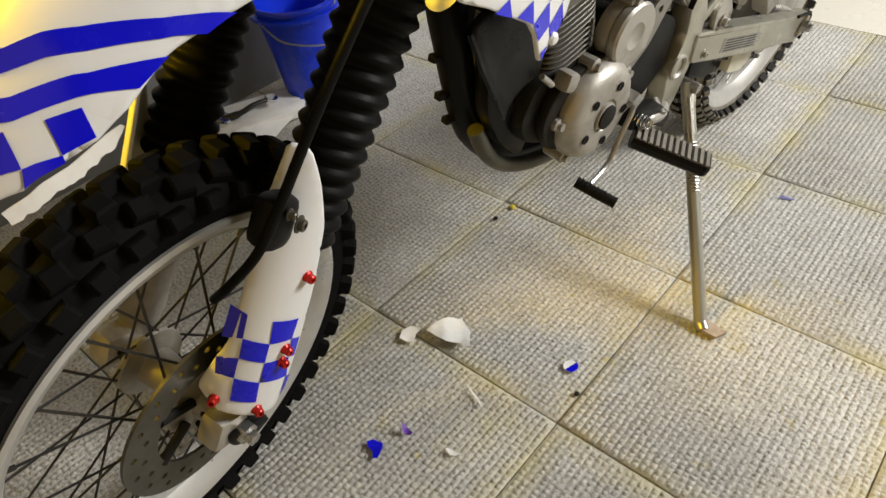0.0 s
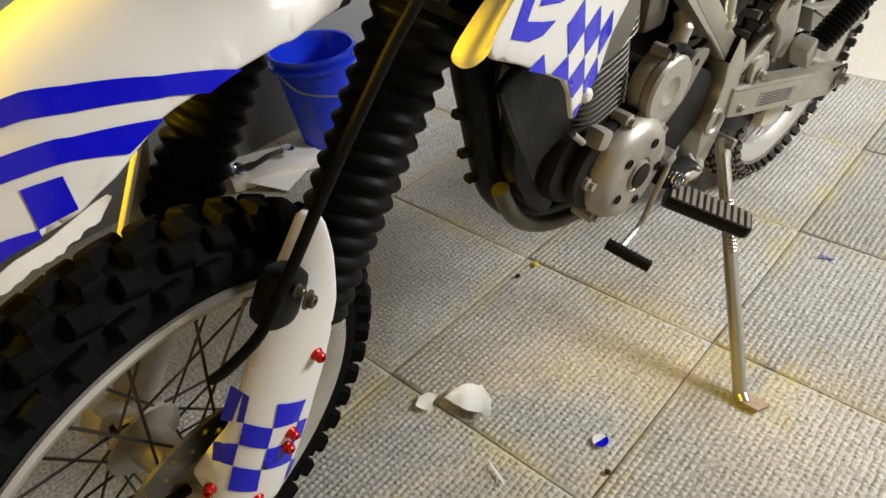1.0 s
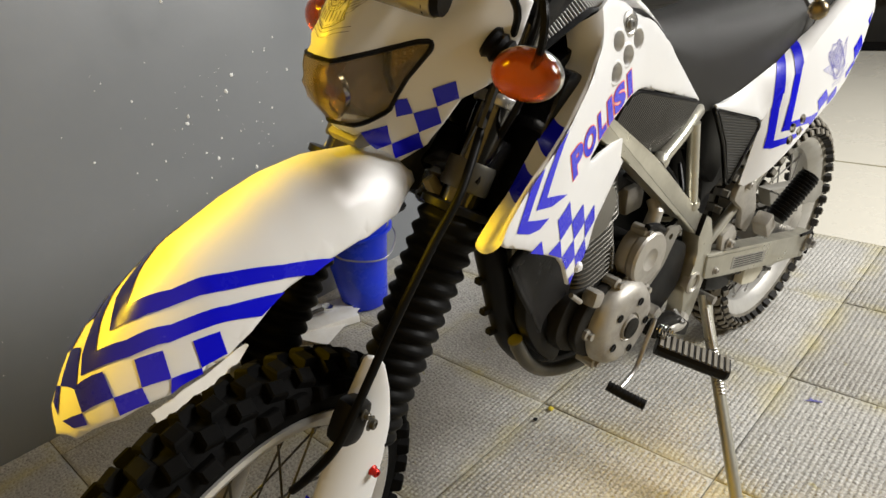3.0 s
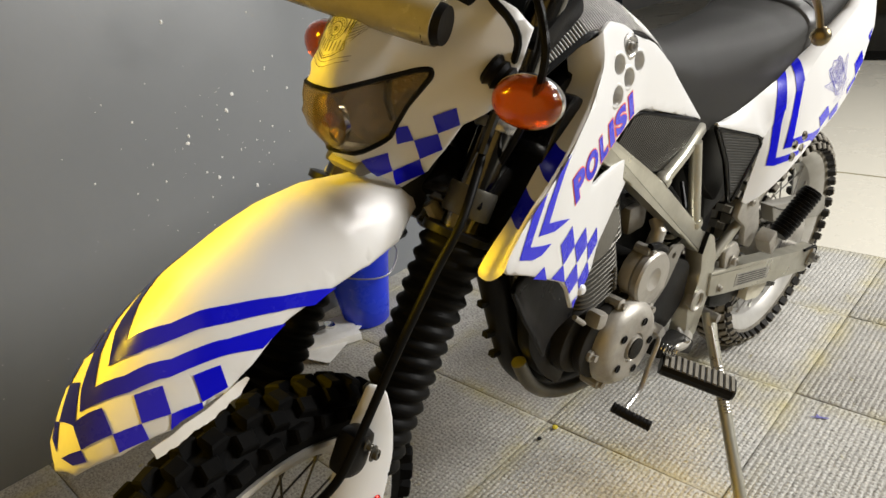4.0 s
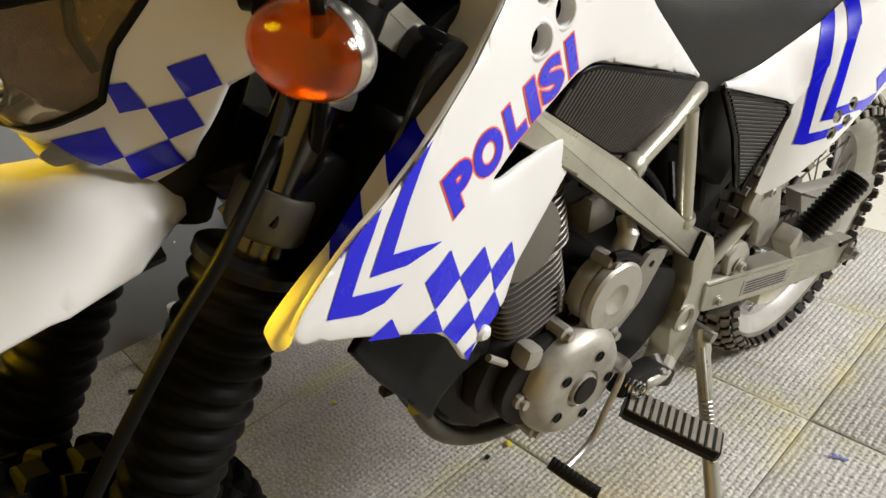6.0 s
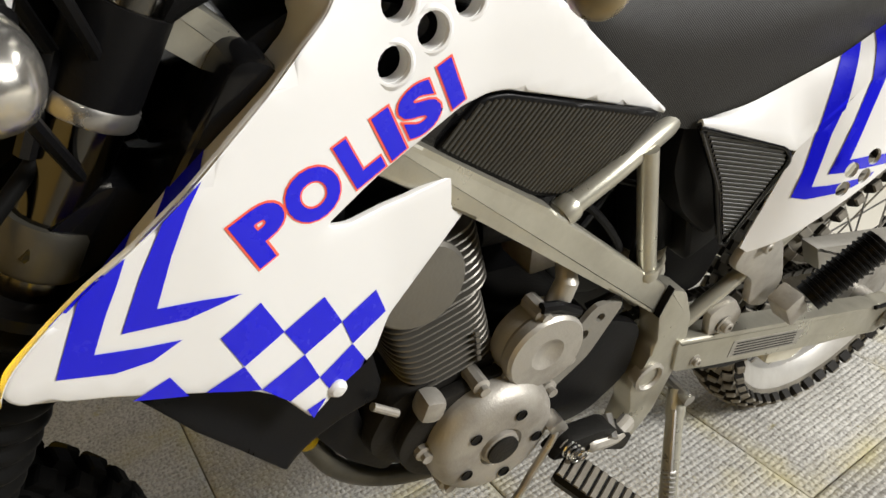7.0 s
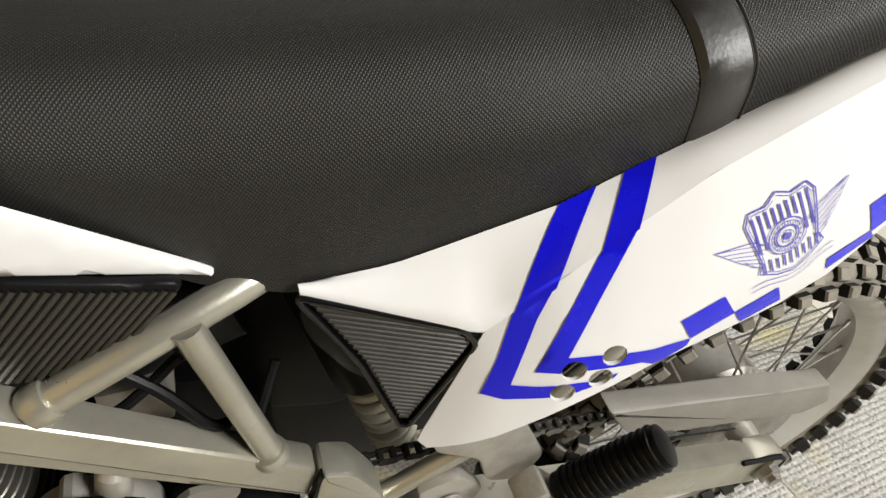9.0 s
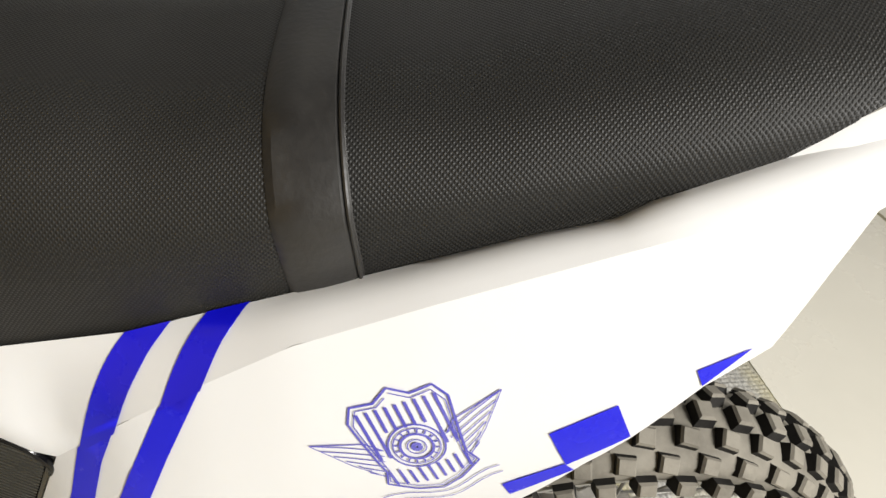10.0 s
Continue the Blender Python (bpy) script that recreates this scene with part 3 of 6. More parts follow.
def flange_patch(u0, u1, v0, v1, lift, n=16, m=10, thick=0.0):
    """A strip of the flange: u0..u1 at the bend, v0..v1 at the rim."""
    bm = bmesh.new()
    rows = [[bm.verts.new(flange_surf(u0 + (u1 - u0) * i / n + (v0 + (v1 - v0) * i / n - u0 - (u1 - u0) * i / n) * k / m, k / m, lift)) for k in range(m + 1)] for i in range(n + 1)]
    for a, b in zip(rows, rows[1:]):
        for i in range(m):
            bm.faces.new((a[i], a[i + 1], b[i + 1], b[i]))
    return bm


for s in (1, -1):
    bm = flange_patch(0, 1, 0, 1, 0.0, 60)
    part("front_flange", bm if s > 0 else flip(bm), WHITE, left_shroud if s > 0 else shroud, sharp=70)
for a, b, c, d in ((0.200, 0.305, 0.273, 0.382), (0.373, 0.482, 0.455, 0.555)):
    part("stripe", flange_patch(a, b, c, d, 0.0007), BLUE, left_shroud, sharp=70)
p = tank_surf(-0.791, 0.904)
part("washer", lathe([(0.016, -0.002), (0.016, 0.002), (0.012, 0.003), (0.008, 0.001), (0.0, 0.001)], p, (1, 0, 0.15), 20), STEEL, left_shroud)
bolt(p + Vector((0.002, 0, 0)), (1, 0, 0.15), 0.006, 0.004, STEEL, left_shroud)


def sticker(name, outline, surf, mat, parent, lift=0.0007, step=0.01, xf=None, label="", holes=()):
    return part(name, sheet(outline, surf, 0.0, step, holes, lift=lift), mat, parent, label, xf=xf, sharp=80)


sticker("stripe", [(-1.059, 0.742), (-1.032, 0.729), (-1.012, 0.726), (-0.993, 0.732), (-1.015, 0.739), (-1.038, 0.748), (-1.026, 0.770), (-1.016, 0.786), (-1.008, 0.8003), (-1.022, 0.7938), (-1.035, 0.7860), (-1.045, 0.768)], tank_surf, BLUE, left_shroud)
sticker("stripe", [(-1.022, 0.754), (-0.988, 0.745), (-0.953, 0.746), (-0.976, 0.754), (-1.001, 0.761), (-0.986, 0.791), (-0.972, 0.815), (-0.961, 0.8300), (-0.976, 0.8195), (-0.9855, 0.8135), (-1.004, 0.786)], tank_surf, BLUE, left_shroud)
CHK = [[(-0.943, 0.732), (-0.972, 0.720), (-0.962, 0.688), (-0.931, 0.698)], [(-0.931, 0.698), (-0.898, 0.708), (-0.886, 0.676), (-0.919, 0.667)], [(-0.886, 0.676), (-0.854, 0.686), (-0.846, 0.659), (-0.879, 0.648)], [(-0.962, 0.688), (-0.989, 0.682), (-0.954, 0.659)], [(-0.919, 0.667), (-0.954, 0.659), (-0.936, 0.631), (-0.910, 0.636)], [(-0.879, 0.648), (-0.910, 0.636), (-0.901, 0.611), (-0.867, 0.619)], [(-1.006, 0.708), (-1.029, 0.703), (-0.999, 0.686)], [(-0.907, 0.611), (-0.924, 0.611), (-0.920, 0.598)]]
for q in CHK:
    sticker("checker", q, tank_surf, BLUE, left_shroud)


def lettering(cells, bold, mat, parent, lift, name="lettering"):
    """Each letter is fitted into its own slanted cell: foot left, head left, foot right, head right, in (y, z) on the shroud."""
    out = bmesh.new()
    for ch, (bl, tl, br, tr) in cells:
        meshes = []
        for off in (0.055, bold):
            cu = bpy.data.curves.new("t", "FONT")
            cu.body, cu.size, cu.offset, cu.resolution_u = ch, 1.0, off, 5
            ob = new("t", cu)
            me = ob.evaluated_get(bpy.context.evaluated_depsgraph_get()).to_mesh()
            b2 = bmesh.new()
            b2.from_mesh(me)
            bpy.data.objects.remove(ob)
            meshes.append(b2)
        xs, ys = [v.co.x for v in meshes[0].verts], [v.co.y for v in meshes[0].verts]
        x0, x1, y0, y1 = min(xs), max(xs), min(ys), max(ys)
        meshes[0].free()
        b2 = meshes[1]
        bmesh.ops.triangulate(b2, faces=b2.faces)
        for v in b2.verts:
            a, b = (v.co.x - x0) / (x1 - x0), (v.co.y - y0) / (y1 - y0)
            foot, head = Vector(bl).lerp(Vector(br), a), Vector(tl).lerp(Vector(tr), a)
            q = foot + (head - foot) * b
            v.co = tank_surf(q.x, q.y) + Vector((lift, 0, 0))
        joined(out, b2)
    return part(name, out, mat, parent, smooth=False)


POLISI = [("P", ((-0.9389, 0.7573), (-0.9532, 0.7949), (-0.9085, 0.7669), (-0.9233, 0.8040))), ("O", ((-0.9070, 0.7674), (-0.9219, 0.8044), (-0.8708, 0.7777), (-0.8865, 0.8147))), ("L", ((-0.8640, 0.7796), (-0.8798, 0.8164), (-0.8396, 0.7865), (-0.8555, 0.8230))), ("I", ((-0.8344, 0.7886), (-0.8498, 0.8246), (-0.8223, 0.7938), (-0.8364, 0.8286))), ("S", ((-0.8179, 0.7957), (-0.8320, 0.8304), (-0.7895, 0.8077), (-0.8034, 0.8418))), ("I", ((-0.7828, 0.8105), (-0.7966, 0.8445), (-0.7715, 0.8150), (-0.7852, 0.8488)))]
lettering(POLISI, 0.083, RED_EDGE, left_shroud, 0.0005)
lettering(POLISI, 0.055, BLUE, left_shroud, 0.0009)
part("badge_stud", lathe([(0.008, 0), (0.008, 0.003), (0.005, 0.006), (0, 0.007)], tank_surf(-0.897, 0.614) + Vector((0, 0, 0)), (1, 0, 0), 14), WHITE, left_shroud)

# black inner shroud, scoop and tank top
part("inner_shroud", plate(rounded([(-1.045, 0.712), (-0.99, 0.79), (-0.92, 0.872), (-0.86, 0.90), (-0.70, 0.84), (-0.66, 0.80), (-0.74, 0.78), (-0.86, 0.755), (-0.86, 0.635), (-0.94, 0.63), (-0.985, 0.68)], 0.02), -0.084, 0.084, 0.006), GLOSS_BLACK, bike, "glossy black inner shroud")
part("front_cowl", plate(rounded([(-1.055, 0.715), (-0.985, 0.80), (-0.925, 0.88), (-0.90, 0.87), (-0.94, 0.78), (-0.945, 0.665), (-0.99, 0.675)], 0.015), -0.020, 0.118, 0.008), GLOSS_BLACK, bike)


part("torn_tag", sheet([(0.076, 0.797), (0.088, 0.799), (0.0915, 0.792), (0.086, 0.7885), (0.083, 0.782), (0.077, 0.786)], lambda x, z: Vector((x, -1.0005 + (z - 0.791) * 0.82, z)), 0.0006, 0.006), PAPER, bike, "torn scrap of white backing paper")


SCOOP_EDGE = [(-0.9436, 0.5195), (-0.975, 0.574), (-1.000, 0.616), (-1.026, 0.669)]


def scoop_surf(y, z):
    back = y - interp(z, [q[1] for q in SCOOP_EDGE], [q[0] for q in SCOOP_EDGE])
    return Vector((0.1166 - 0.17 * (y + 0.94) - 0.016 * (1 - math.exp(-max(0.0, back) / 0.022)), y, z))


SCOOP_OUT = SCOOP_EDGE[::-1] + [(-0.9217, 0.5205), (-0.8857, 0.524), (-0.846, 0.523), (-0.840, 0.5425), (-0.850, 0.60), (-0.90, 0.645), (-0.97, 0.668)]
part("air_scoop", sheet(rounded(SCOOP_OUT, 0.003, 2), scoop_surf, 0.003, 0.006, lip=0.004), SCOOP, bike, "glossy black pointed air scoop")


def tank_top(y, x):
    z = interp(y, [-1.02, -0.95, -0.864, -0.80, -0.75, -0.71, -0.67, -0.64], [0.875, 0.918, 0.949, 0.942, 0.930, 0.907, 0.872, 0.838])
    return Vector((x, y, z + 0.018 - 0.045 * (x / 0.09) ** 2))



part("tank_cover", sheet([(-1.0, -0.086), (-0.655, -0.08), (-0.655, 0.082), (-0.80, 0.087), (-1.0, 0.088)], lambda y, x: tank_top(y, x), 0.004, 0.02), BLACK, bike, "ribbed grey tank cover")
for k in range(66):
    y = -0.983 + k * 0.005
    part("rib", tube([tank_top(y, -0.084 + 0.168 * i / 8) + Vector((0, 0, 0.0046)) for i in range(9)], 0.0015, 6), RIB_LIGHT, bike)


def ribbed(name, outline, surf, direction, pitch, mat, rib_mat, label, width=0.42, lip=0.004, margin=0.004, skip=0.0):
    base = part(name, sheet(rounded(outline, 0.008, 3), surf, 0.004, 0.012, lip=lip), mat, bike, label, sharp=60)
    d = Vector(direction).normalized()
    n = Vector((-d.y, d.x))
    poly = rounded(outline, 0.008, 3)
    offs = [Vector(p).dot(n) for p in poly]
    o = min(offs) + pitch * 0.6
    while o < max(offs) - pitch * 0.4:
        hits = []
        for i in range(len(poly)):
            a, b = Vector(poly[i - 1]), Vector(poly[i])
            da, db = a.dot(n) - o, b.dot(n) - o
            if da * db < 0:
                hits.append((a + (b - a) * (da / (da - db))).dot(d))
        if len(hits) >= 2:
            lo, hi = min(hits) + margin + skip * (max(hits) - min(hits)), max(hits) - margin
            if hi - lo > 0.006:
                pts = [d * (lo + (hi - lo) * i / 6) + n * o for i in range(7)]
                bm = bmesh.new()
                rows = []
                for p in pts:
                    row = []
                    for w, h in ((-0.5, 0.0003), (-0.3, 0.0014), (0.3, 0.0014), (0.5, 0.0003)):
                        q = p + n * w * pitch * width * 2
                        e = 1e-3
                        c = Vector(surf(q.x, q.y))
                        nn = (Vector(surf(q.x + e, q.y)) - c).cross(Vector(surf(q.x, q.y + e)) - c).normalized()
                        row.append(bm.verts.new(c + nn * h))
                    rows.append(row)
                for a, b in zip(rows, rows[1:]):
                    for i in range(3):
                        bm.faces.new((a[i], a[i + 1], b[i + 1], b[i]))
                part("rib", bm, rib_mat, base)
        o += pitch
    return base


def grille_surf(y, z):
    return Vector((0.088 - 0.10 * max(0, 0.76 - z) - 0.02 * max(0, y + 0.62), y, z))


ribbed("side_grille", [(-0.79, 0.772), (-0.75, 0.806), (-0.729, 0.806), (-0.558, 0.750), (-0.601, 0.706), (-0.635, 0.692), (-0.66, 0.688), (-0.692, 0.700)], grille_surf, (1, 1.1), 0.0047, BLACK, RIB, "black ribbed side grille", margin=0.005)


def vent_surf(y, z):
    return Vector((0.083 + 0.032 * min(1, max(0, (y + 0.505) / 0.12)), y, z))


VENT = [(-0.502, 0.7215), (-0.476, 0.7125), (-0.398, 0.686), (-0.3885, 0.671), (-0.4325, 0.572), (-0.440, 0.573), (-0.466, 0.653)]
vent = ribbed("vent_cover", VENT, vent_surf, (0.082, -0.020), 0.0047, GLOSS_BLACK, RIB, "black ribbed side vent cover", skip=0.03, margin=0.005)
part("rim", tube([vent_surf(y, z) + Vector((0.001, 0, 0)) for y, z in densify(rounded(VENT, 0.008, 4), 0.012)] + [vent_surf(*rounded(VENT, 0.008, 4)[0]) + Vector((0.001, 0, 0))], 0.0024, 8), GLOSS_BLACK, vent)

# air box, stretched down and back to keep the gap behind the frame black
part("air_box", plate(rounded([(-0.66, 0.735), (-0.40, 0.70), (-0.30, 0.60), (-0.30, 0.42), (-0.42, 0.27), (-0.57, 0.29), (-0.66, 0.42), (-0.68, 0.60)], 0.02), -0.085, -0.045, 0.008), BLACK, bike, "dusty black air box")

# ---- tail panel ----
TY = [-0.43, -0.385, -0.338, -0.299, -0.253, -0.194, -0.11, -0.067, 0.0, 0.06]
TZ = [0.60, 0.682, 0.730, 0.762, 0.794, 0.822, 0.857, 0.8725, 0.895, 0.915]


def crease(y):
    return interp(y, [-0.43, -0.385, -0.338, -0.299, -0.194, -0.1, 0.0, 0.06], [0.112, 0.115, 0.123, 0.124, 0.122, 0.118, 0.106, 0.09]), interp(y, TY, TZ)


def tail_surf(y, z):
    x, zc = crease(y)
    return Vector((x + 0.029 * math.sin(min(max(0.0, zc - z) / 0.12, 1.25) * math.pi / 2), y, z))


def shelf_surf(y, k):
    x, z = crease(y)
    zt = interp(y, [-0.50, -0.44, -0.409, -0.328, -0.309, -0.225, -0.154, -0.118, -0.112, -0.0573, 0.06], [0.724, 0.732, 0.742, 0.769, 0.778, 0.811, 0.840, 0.852, 0.860, 0.8833, 0.935])
    xt = interp(y, [-0.50, -0.409, -0.33, -0.1, 0.06], [0.078, 0.088, 0.096, 0.097, 0.08])
    if y < -0.385:
        z = interp(y, [-0.50, -0.385], [0.7245, 0.6835])
        x = interp(y, [-0.50, -0.385], [0.085, 0.1175])
    return Vector((xt + (x - xt) * k, y, zt + (z - zt) * k + 0.004 * math.sin(math.pi * k)))


TAIL_OUT = [(y, z) for y, z in zip(TY[1:], TZ[1:])] + [(0.05, 0.915), (0.012, 0.898), (-0.021, 0.876), (-0.033, 0.848), (-0.046, 0.814), (-0.071, 0.792), (-0.096, 0.759), (-0.114, 0.737), (-0.138, 0.699), (-0.171, 0.679), (-0.207, 0.668), (-0.243, 0.658), (-0.272, 0.649), (-0.335, 0.621), (-0.378, 0.594), (-0.425, 0.572), (-0.431, 0.577)]
TAIL_HOLES = [(-0.330, 0.660), (-0.303, 0.671), (-0.336, 0.640), (-0.310, 0.650)]
for s in (1, -1):
    bm = sheet(TAIL_OUT, tail_surf, 0.003, 0.012, [disc(h, 0.0088, 12) for h in TAIL_HOLES])
    tail = part("tail_panel", bm if s > 0 else flip(bm), WHITE, bike, "white plastic tail panel with blue stripes, checkers and a crest", sharp=40)
    bm = bmesh.new()
    rows = [[bm.verts.new(shelf_surf(y, k / 5)) for k in range(6)] for y in [-0.498 + 0.558 * i / 44 for i in range(45)]]
    for a, b in zip(rows, rows[1:]):
        for i in range(5):
            bm.faces.new((a[i], a[i + 1], b[i + 1], b[i]))
    r = bmesh.ops.extrude_face_region(bm, geom=bm.faces[:])
    for v in r["geom"]:
        if isinstance(v, bmesh.types.BMVert):
            v.co.z -= 0.003
            v.co.x -= 0.001
    part("upper_edge", bm if s > 0 else flip(bm), WHITE, tail, sharp=50)
    if s > 0:
        left_tail = tail
# stripes: on the side, then over the upper edge
tail_cut = [disc(h, 0.0090, 12) for h in TAIL_HOLES]
sticker("stripe", [(-0.389, 0.634), (-0.375, 0.632), (-0.362, 0.634), (-0.341, 0.637), (-0.328, 0.639), (-0.314, 0.643), (-0.300, 0.648), (-0.297, 0.653), (-0.314, 0.649), (-0.334, 0.649), (-0.354, 0.646), (-0.370, 0.645), (-0.354, 0.698), (-0.343, 0.7245), (-0.368, 0.6990), (-0.378, 0.664)], tail_surf, BLUE, left_tail, holes=tail_cut)
sticker("stripe", [(-0.355, 0.658), (-0.339, 0.659), (-0.321, 0.660), (-0.301, 0.660), (-0.280, 0.658), (-0.270, 0.652), (-0.261, 0.654), (-0.245, 0.663), (-0.245, 0.671), (-0.259, 0.671), (-0.274, 0.670), (-0.295, 0.672), (-0.315, 0.673), (-0.335, 0.672), (-0.316, 0.718), (-0.2955, 0.764), (-0.3175, 0.7465), (-0.338, 0.700)], tail_surf, BLUE, left_tail, holes=tail_cut)
sticker("stripe", [(-0.3175, 1.06), (-0.2955, 1.06), (-0.2745, 0.0), (-0.295, 0.0)], shelf_surf, BLUE, left_tail, lift=-0.0007, step=0.05)
sticker("stripe", [(-0.368, 1.06), (-0.343, 1.06), (-0.3125, 0.0), (-0.336, 0.0)], shelf_surf, BLUE, left_tail, lift=-0.0007, step=0.05)
for q in [[(-0.259, 0.693), (-0.230, 0.708), (-0.215, 0.688), (-0.245, 0.671)], [(-0.215, 0.688), (-0.185, 0.704), (-0.174, 0.686), (-0.203, 0.673)], [(-0.152, 0.721), (-0.124, 0.739), (-0.118, 0.733), (-0.146, 0.709)], [(-0.136, 0.762), (-0.108, 0.782), (-0.097, 0.761), (-0.123, 0.738)], [(-0.077, 0.802), (-0.055, 0.814), (-0.072, 0.793)]]:
    sticker("checker", q, tail_surf, BLUE, left_tail, step=0.008)


def crest(parent, surf, cy, cz, size, turn, mat, lift=0.0009, xf=None, label=""):
    """A shield with stripes, two wings and a ring, drawn in thin strips of vinyl."""
    bm = bmesh.new()

    def put(u, v):
        y, z = cy + size * (u * math.cos(turn) - v * math.sin(turn)), cz + size * (u * math.sin(turn) + v * math.cos(turn))
        p = Vector(surf(y, z))
        e = 1e-3
        nn = (Vector(surf(y + e, z)) - p).cross(Vector(surf(y, z + e)) - p).normalized()
        return p + nn * lift

    def line(pts, w):
        pts = [Vector(p) for p in pts]
        rows = []
        for i, p in enumerate(pts):
            d = (pts[min(i + 1, len(pts) - 1)] - pts[max(i - 1, 0)]).normalized()
            n = Vector((-d.y, d.x)) * w * 0.39
            rows.append((bm.verts.new(put(*(p + n))), bm.verts.new(put(*(p - n)))))
        for a, b in zip(rows, rows[1:]):
            bm.faces.new((a[0], a[1], b[1], b[0]))

    shield = [(0.0, 0.62), (0.16, 0.52), (0.36, 0.54), (0.44, 0.40), (0.40, 0.10), (0.36, -0.2), (0.42, -0.35), (0.2, -0.52), (0.0, -0.60), (-0.2, -0.52), (-0.42, -0.35), (-0.36, -0.2), (-0.40, 0.10), (-0.44, 0.40), (-0.36, 0.54), (-0.16, 0.52), (0.0, 0.62)]
    line(densify(shield, 0.06, False) + [shield[-1]], 0.026)
    line([(x * 0.92, y * 0.92) for x, y in densify(shield, 0.06, False)], 0.012)
    for k in range(9):
        u = -0.34 + 0.085 * k
        line([(u, 0.46), (u, 0.22)] if abs(u) < 0.2 else [(u, 0.46), (u, -0.05)], 0.036)
        line([(u, -0.24 if abs(u) < 0.2 else -0.2), (u, -0.42 + 0.2 * (abs(u) - 0.2))], 0.032)
    for rad, w in ((0.24, 0.02), (0.20, 0.014), (0.14, 0.03), (0.08, 0.014), (0.03, 0.05)):
        line([(rad * math.cos(2 * math.pi * k / 24), rad * math.sin(2 * math.pi * k / 24)) for k in range(25)], w)
    for k in range(16):
        a = 2 * math.pi * k / 16
        line([(0.155 * math.cos(a), 0.155 * math.sin(a)), (0.19 * math.cos(a), 0.19 * math.sin(a))], 0.02)
    for s in (1, -1):
        for k in range(6):
            top = [(s * (0.28 + 0.02 * k), 0.05 - 0.06 * k), (s * (0.5 + 0.02 * (5 - k)), 0.10 + 0.02 * (5 - k) - 0.05 * k), (s * (0.85 - 0.075 * k), 0.30 - 0.085 * k)]
            line(densify(top, 0.1, False) + [top[-1]], 0.013)
        line([(s * 0.28, 0.05), (s * 0.4, 0.17), (s * 0.85, 0.30)], 0.016)
        line([(s * 0.85 , 0.30), (s * 0.6, -0.02), (s * 0.4, -0.24)], 0.010)
    for v in (-0.62, -0.72):
        line([(-0.55 + 0.11 * k, v + 0.05 * math.sin(k * 0.9) + 0.10 * (abs(k - 5) / 5) ** 2) for k in range(11)], 0.014)
    return part("crest", bm, mat, parent, label, xf=xf, smooth=False)


crest(left_tail, tail_surf, -0.196, 0.750, 0.056, radians(27), FADED_PRINT, label="blue outlined shield crest with wings")


# ---- seat ----
SEAT_ROWS = [(-0.668, 0.060, 0.835, 0.872), (-0.655, 0.070, 0.822, 0.880), (-0.62, 0.076, 0.795, 0.872), (-0.59, 0.078, 0.772, 0.869), (-0.55, 0.080, 0.742, 0.866), (-0.50, 0.086, 0.726, 0.865), (-0.44, 0.094, 0.736, 0.866), (-0.38, 0.101, 0.756, 0.868), (-0.32, 0.105, 0.776, 0.869), (-0.26, 0.106, 0.800, 0.879), (-0.18, 0.106, 0.830, 0.890), (-0.08, 0.103, 0.860, 0.916), (0.02, 0.092, 0.905, 0.940), (0.07, 0.05, 0.930, 0.945)]


def seat_point(y, a, grow=0.0):
    half = interp(y, [q[0] for q in SEAT_ROWS], [q[1] for q in SEAT_ROWS]) + grow
    zb = interp(y, [q[0] for q in SEAT_ROWS], [q[2] for q in SEAT_ROWS])
    zt = interp(y, [q[0] for q in SEAT_ROWS], [q[3] for q in SEAT_ROWS]) + grow
    x, h = math.cos(a), math.sin(a)
    return Vector((half * (abs(x) ** 0.6) * (1 if x > 0 else -1) * (0.88 + 0.12 * min(1, h * 2.0)), y, zb - 0.012 + (zt - zb + 0.012) * h ** 0.75))


bm = bmesh.new()
loft(bm, [[seat_point(-0.668 + 0.738 * i / 60, math.pi * k / 40) for k in range(41)] for i in range(61)])
seat_ob = part("seat", bm, SEAT, bike, "black textured vinyl motorcycle seat", sharp=60)
uv = seat_ob.data.uv_layers.new(name="weave")
arc = {}
for i in range(61):
    run = 0.0
    for k in range(41):
        if k:
            run += (seat_ob.data.vertices[i * 41 + k].co - seat_ob.data.vertices[i * 41 + k - 1].co).length
        arc[i * 41 + k] = run
    for k in range(41):
        arc[i * 41 + k] -= run / 2
for lp in seat_ob.data.loops:
    uv.data[lp.index].uv = (seat_ob.data.vertices[lp.vertex_index].co.y, arc.get(lp.vertex_index, 0.0))
bm = bmesh.new()
rings = []
for k in range(49):
    a = math.pi * k / 48
    lean = -0.012 * math.sin(a)
    ys = [-0.256, -0.252, -0.239, -0.226, -0.222]
    gs = [0.0005, 0.0035, 0.0045, 0.0035, 0.0005]
    rings.append([seat_point(y + lean, a, g) for y, g in zip(ys, gs)] + [seat_point(-0.239 + lean, a, -0.004)])
loft(bm, rings)
strap = part("strap", bm, STRAP, seat_ob, "black smooth vinyl seat strap with stitched hem")
part("hem", tube([seat_point(-0.2235 - 0.012 * math.sin(math.pi * k / 48), math.pi * k / 48, 0.0034) for k in range(49)], 0.0010, 6), STRAP, strap)

# ---- frame ----
def both(make, name, mat, label="", parent=None):
    out = []
    for s in (1, -1):
        bm = make()
        out.append(part(name, bm if s > 0 else flip(bm), mat, parent or bike, label))
    return out


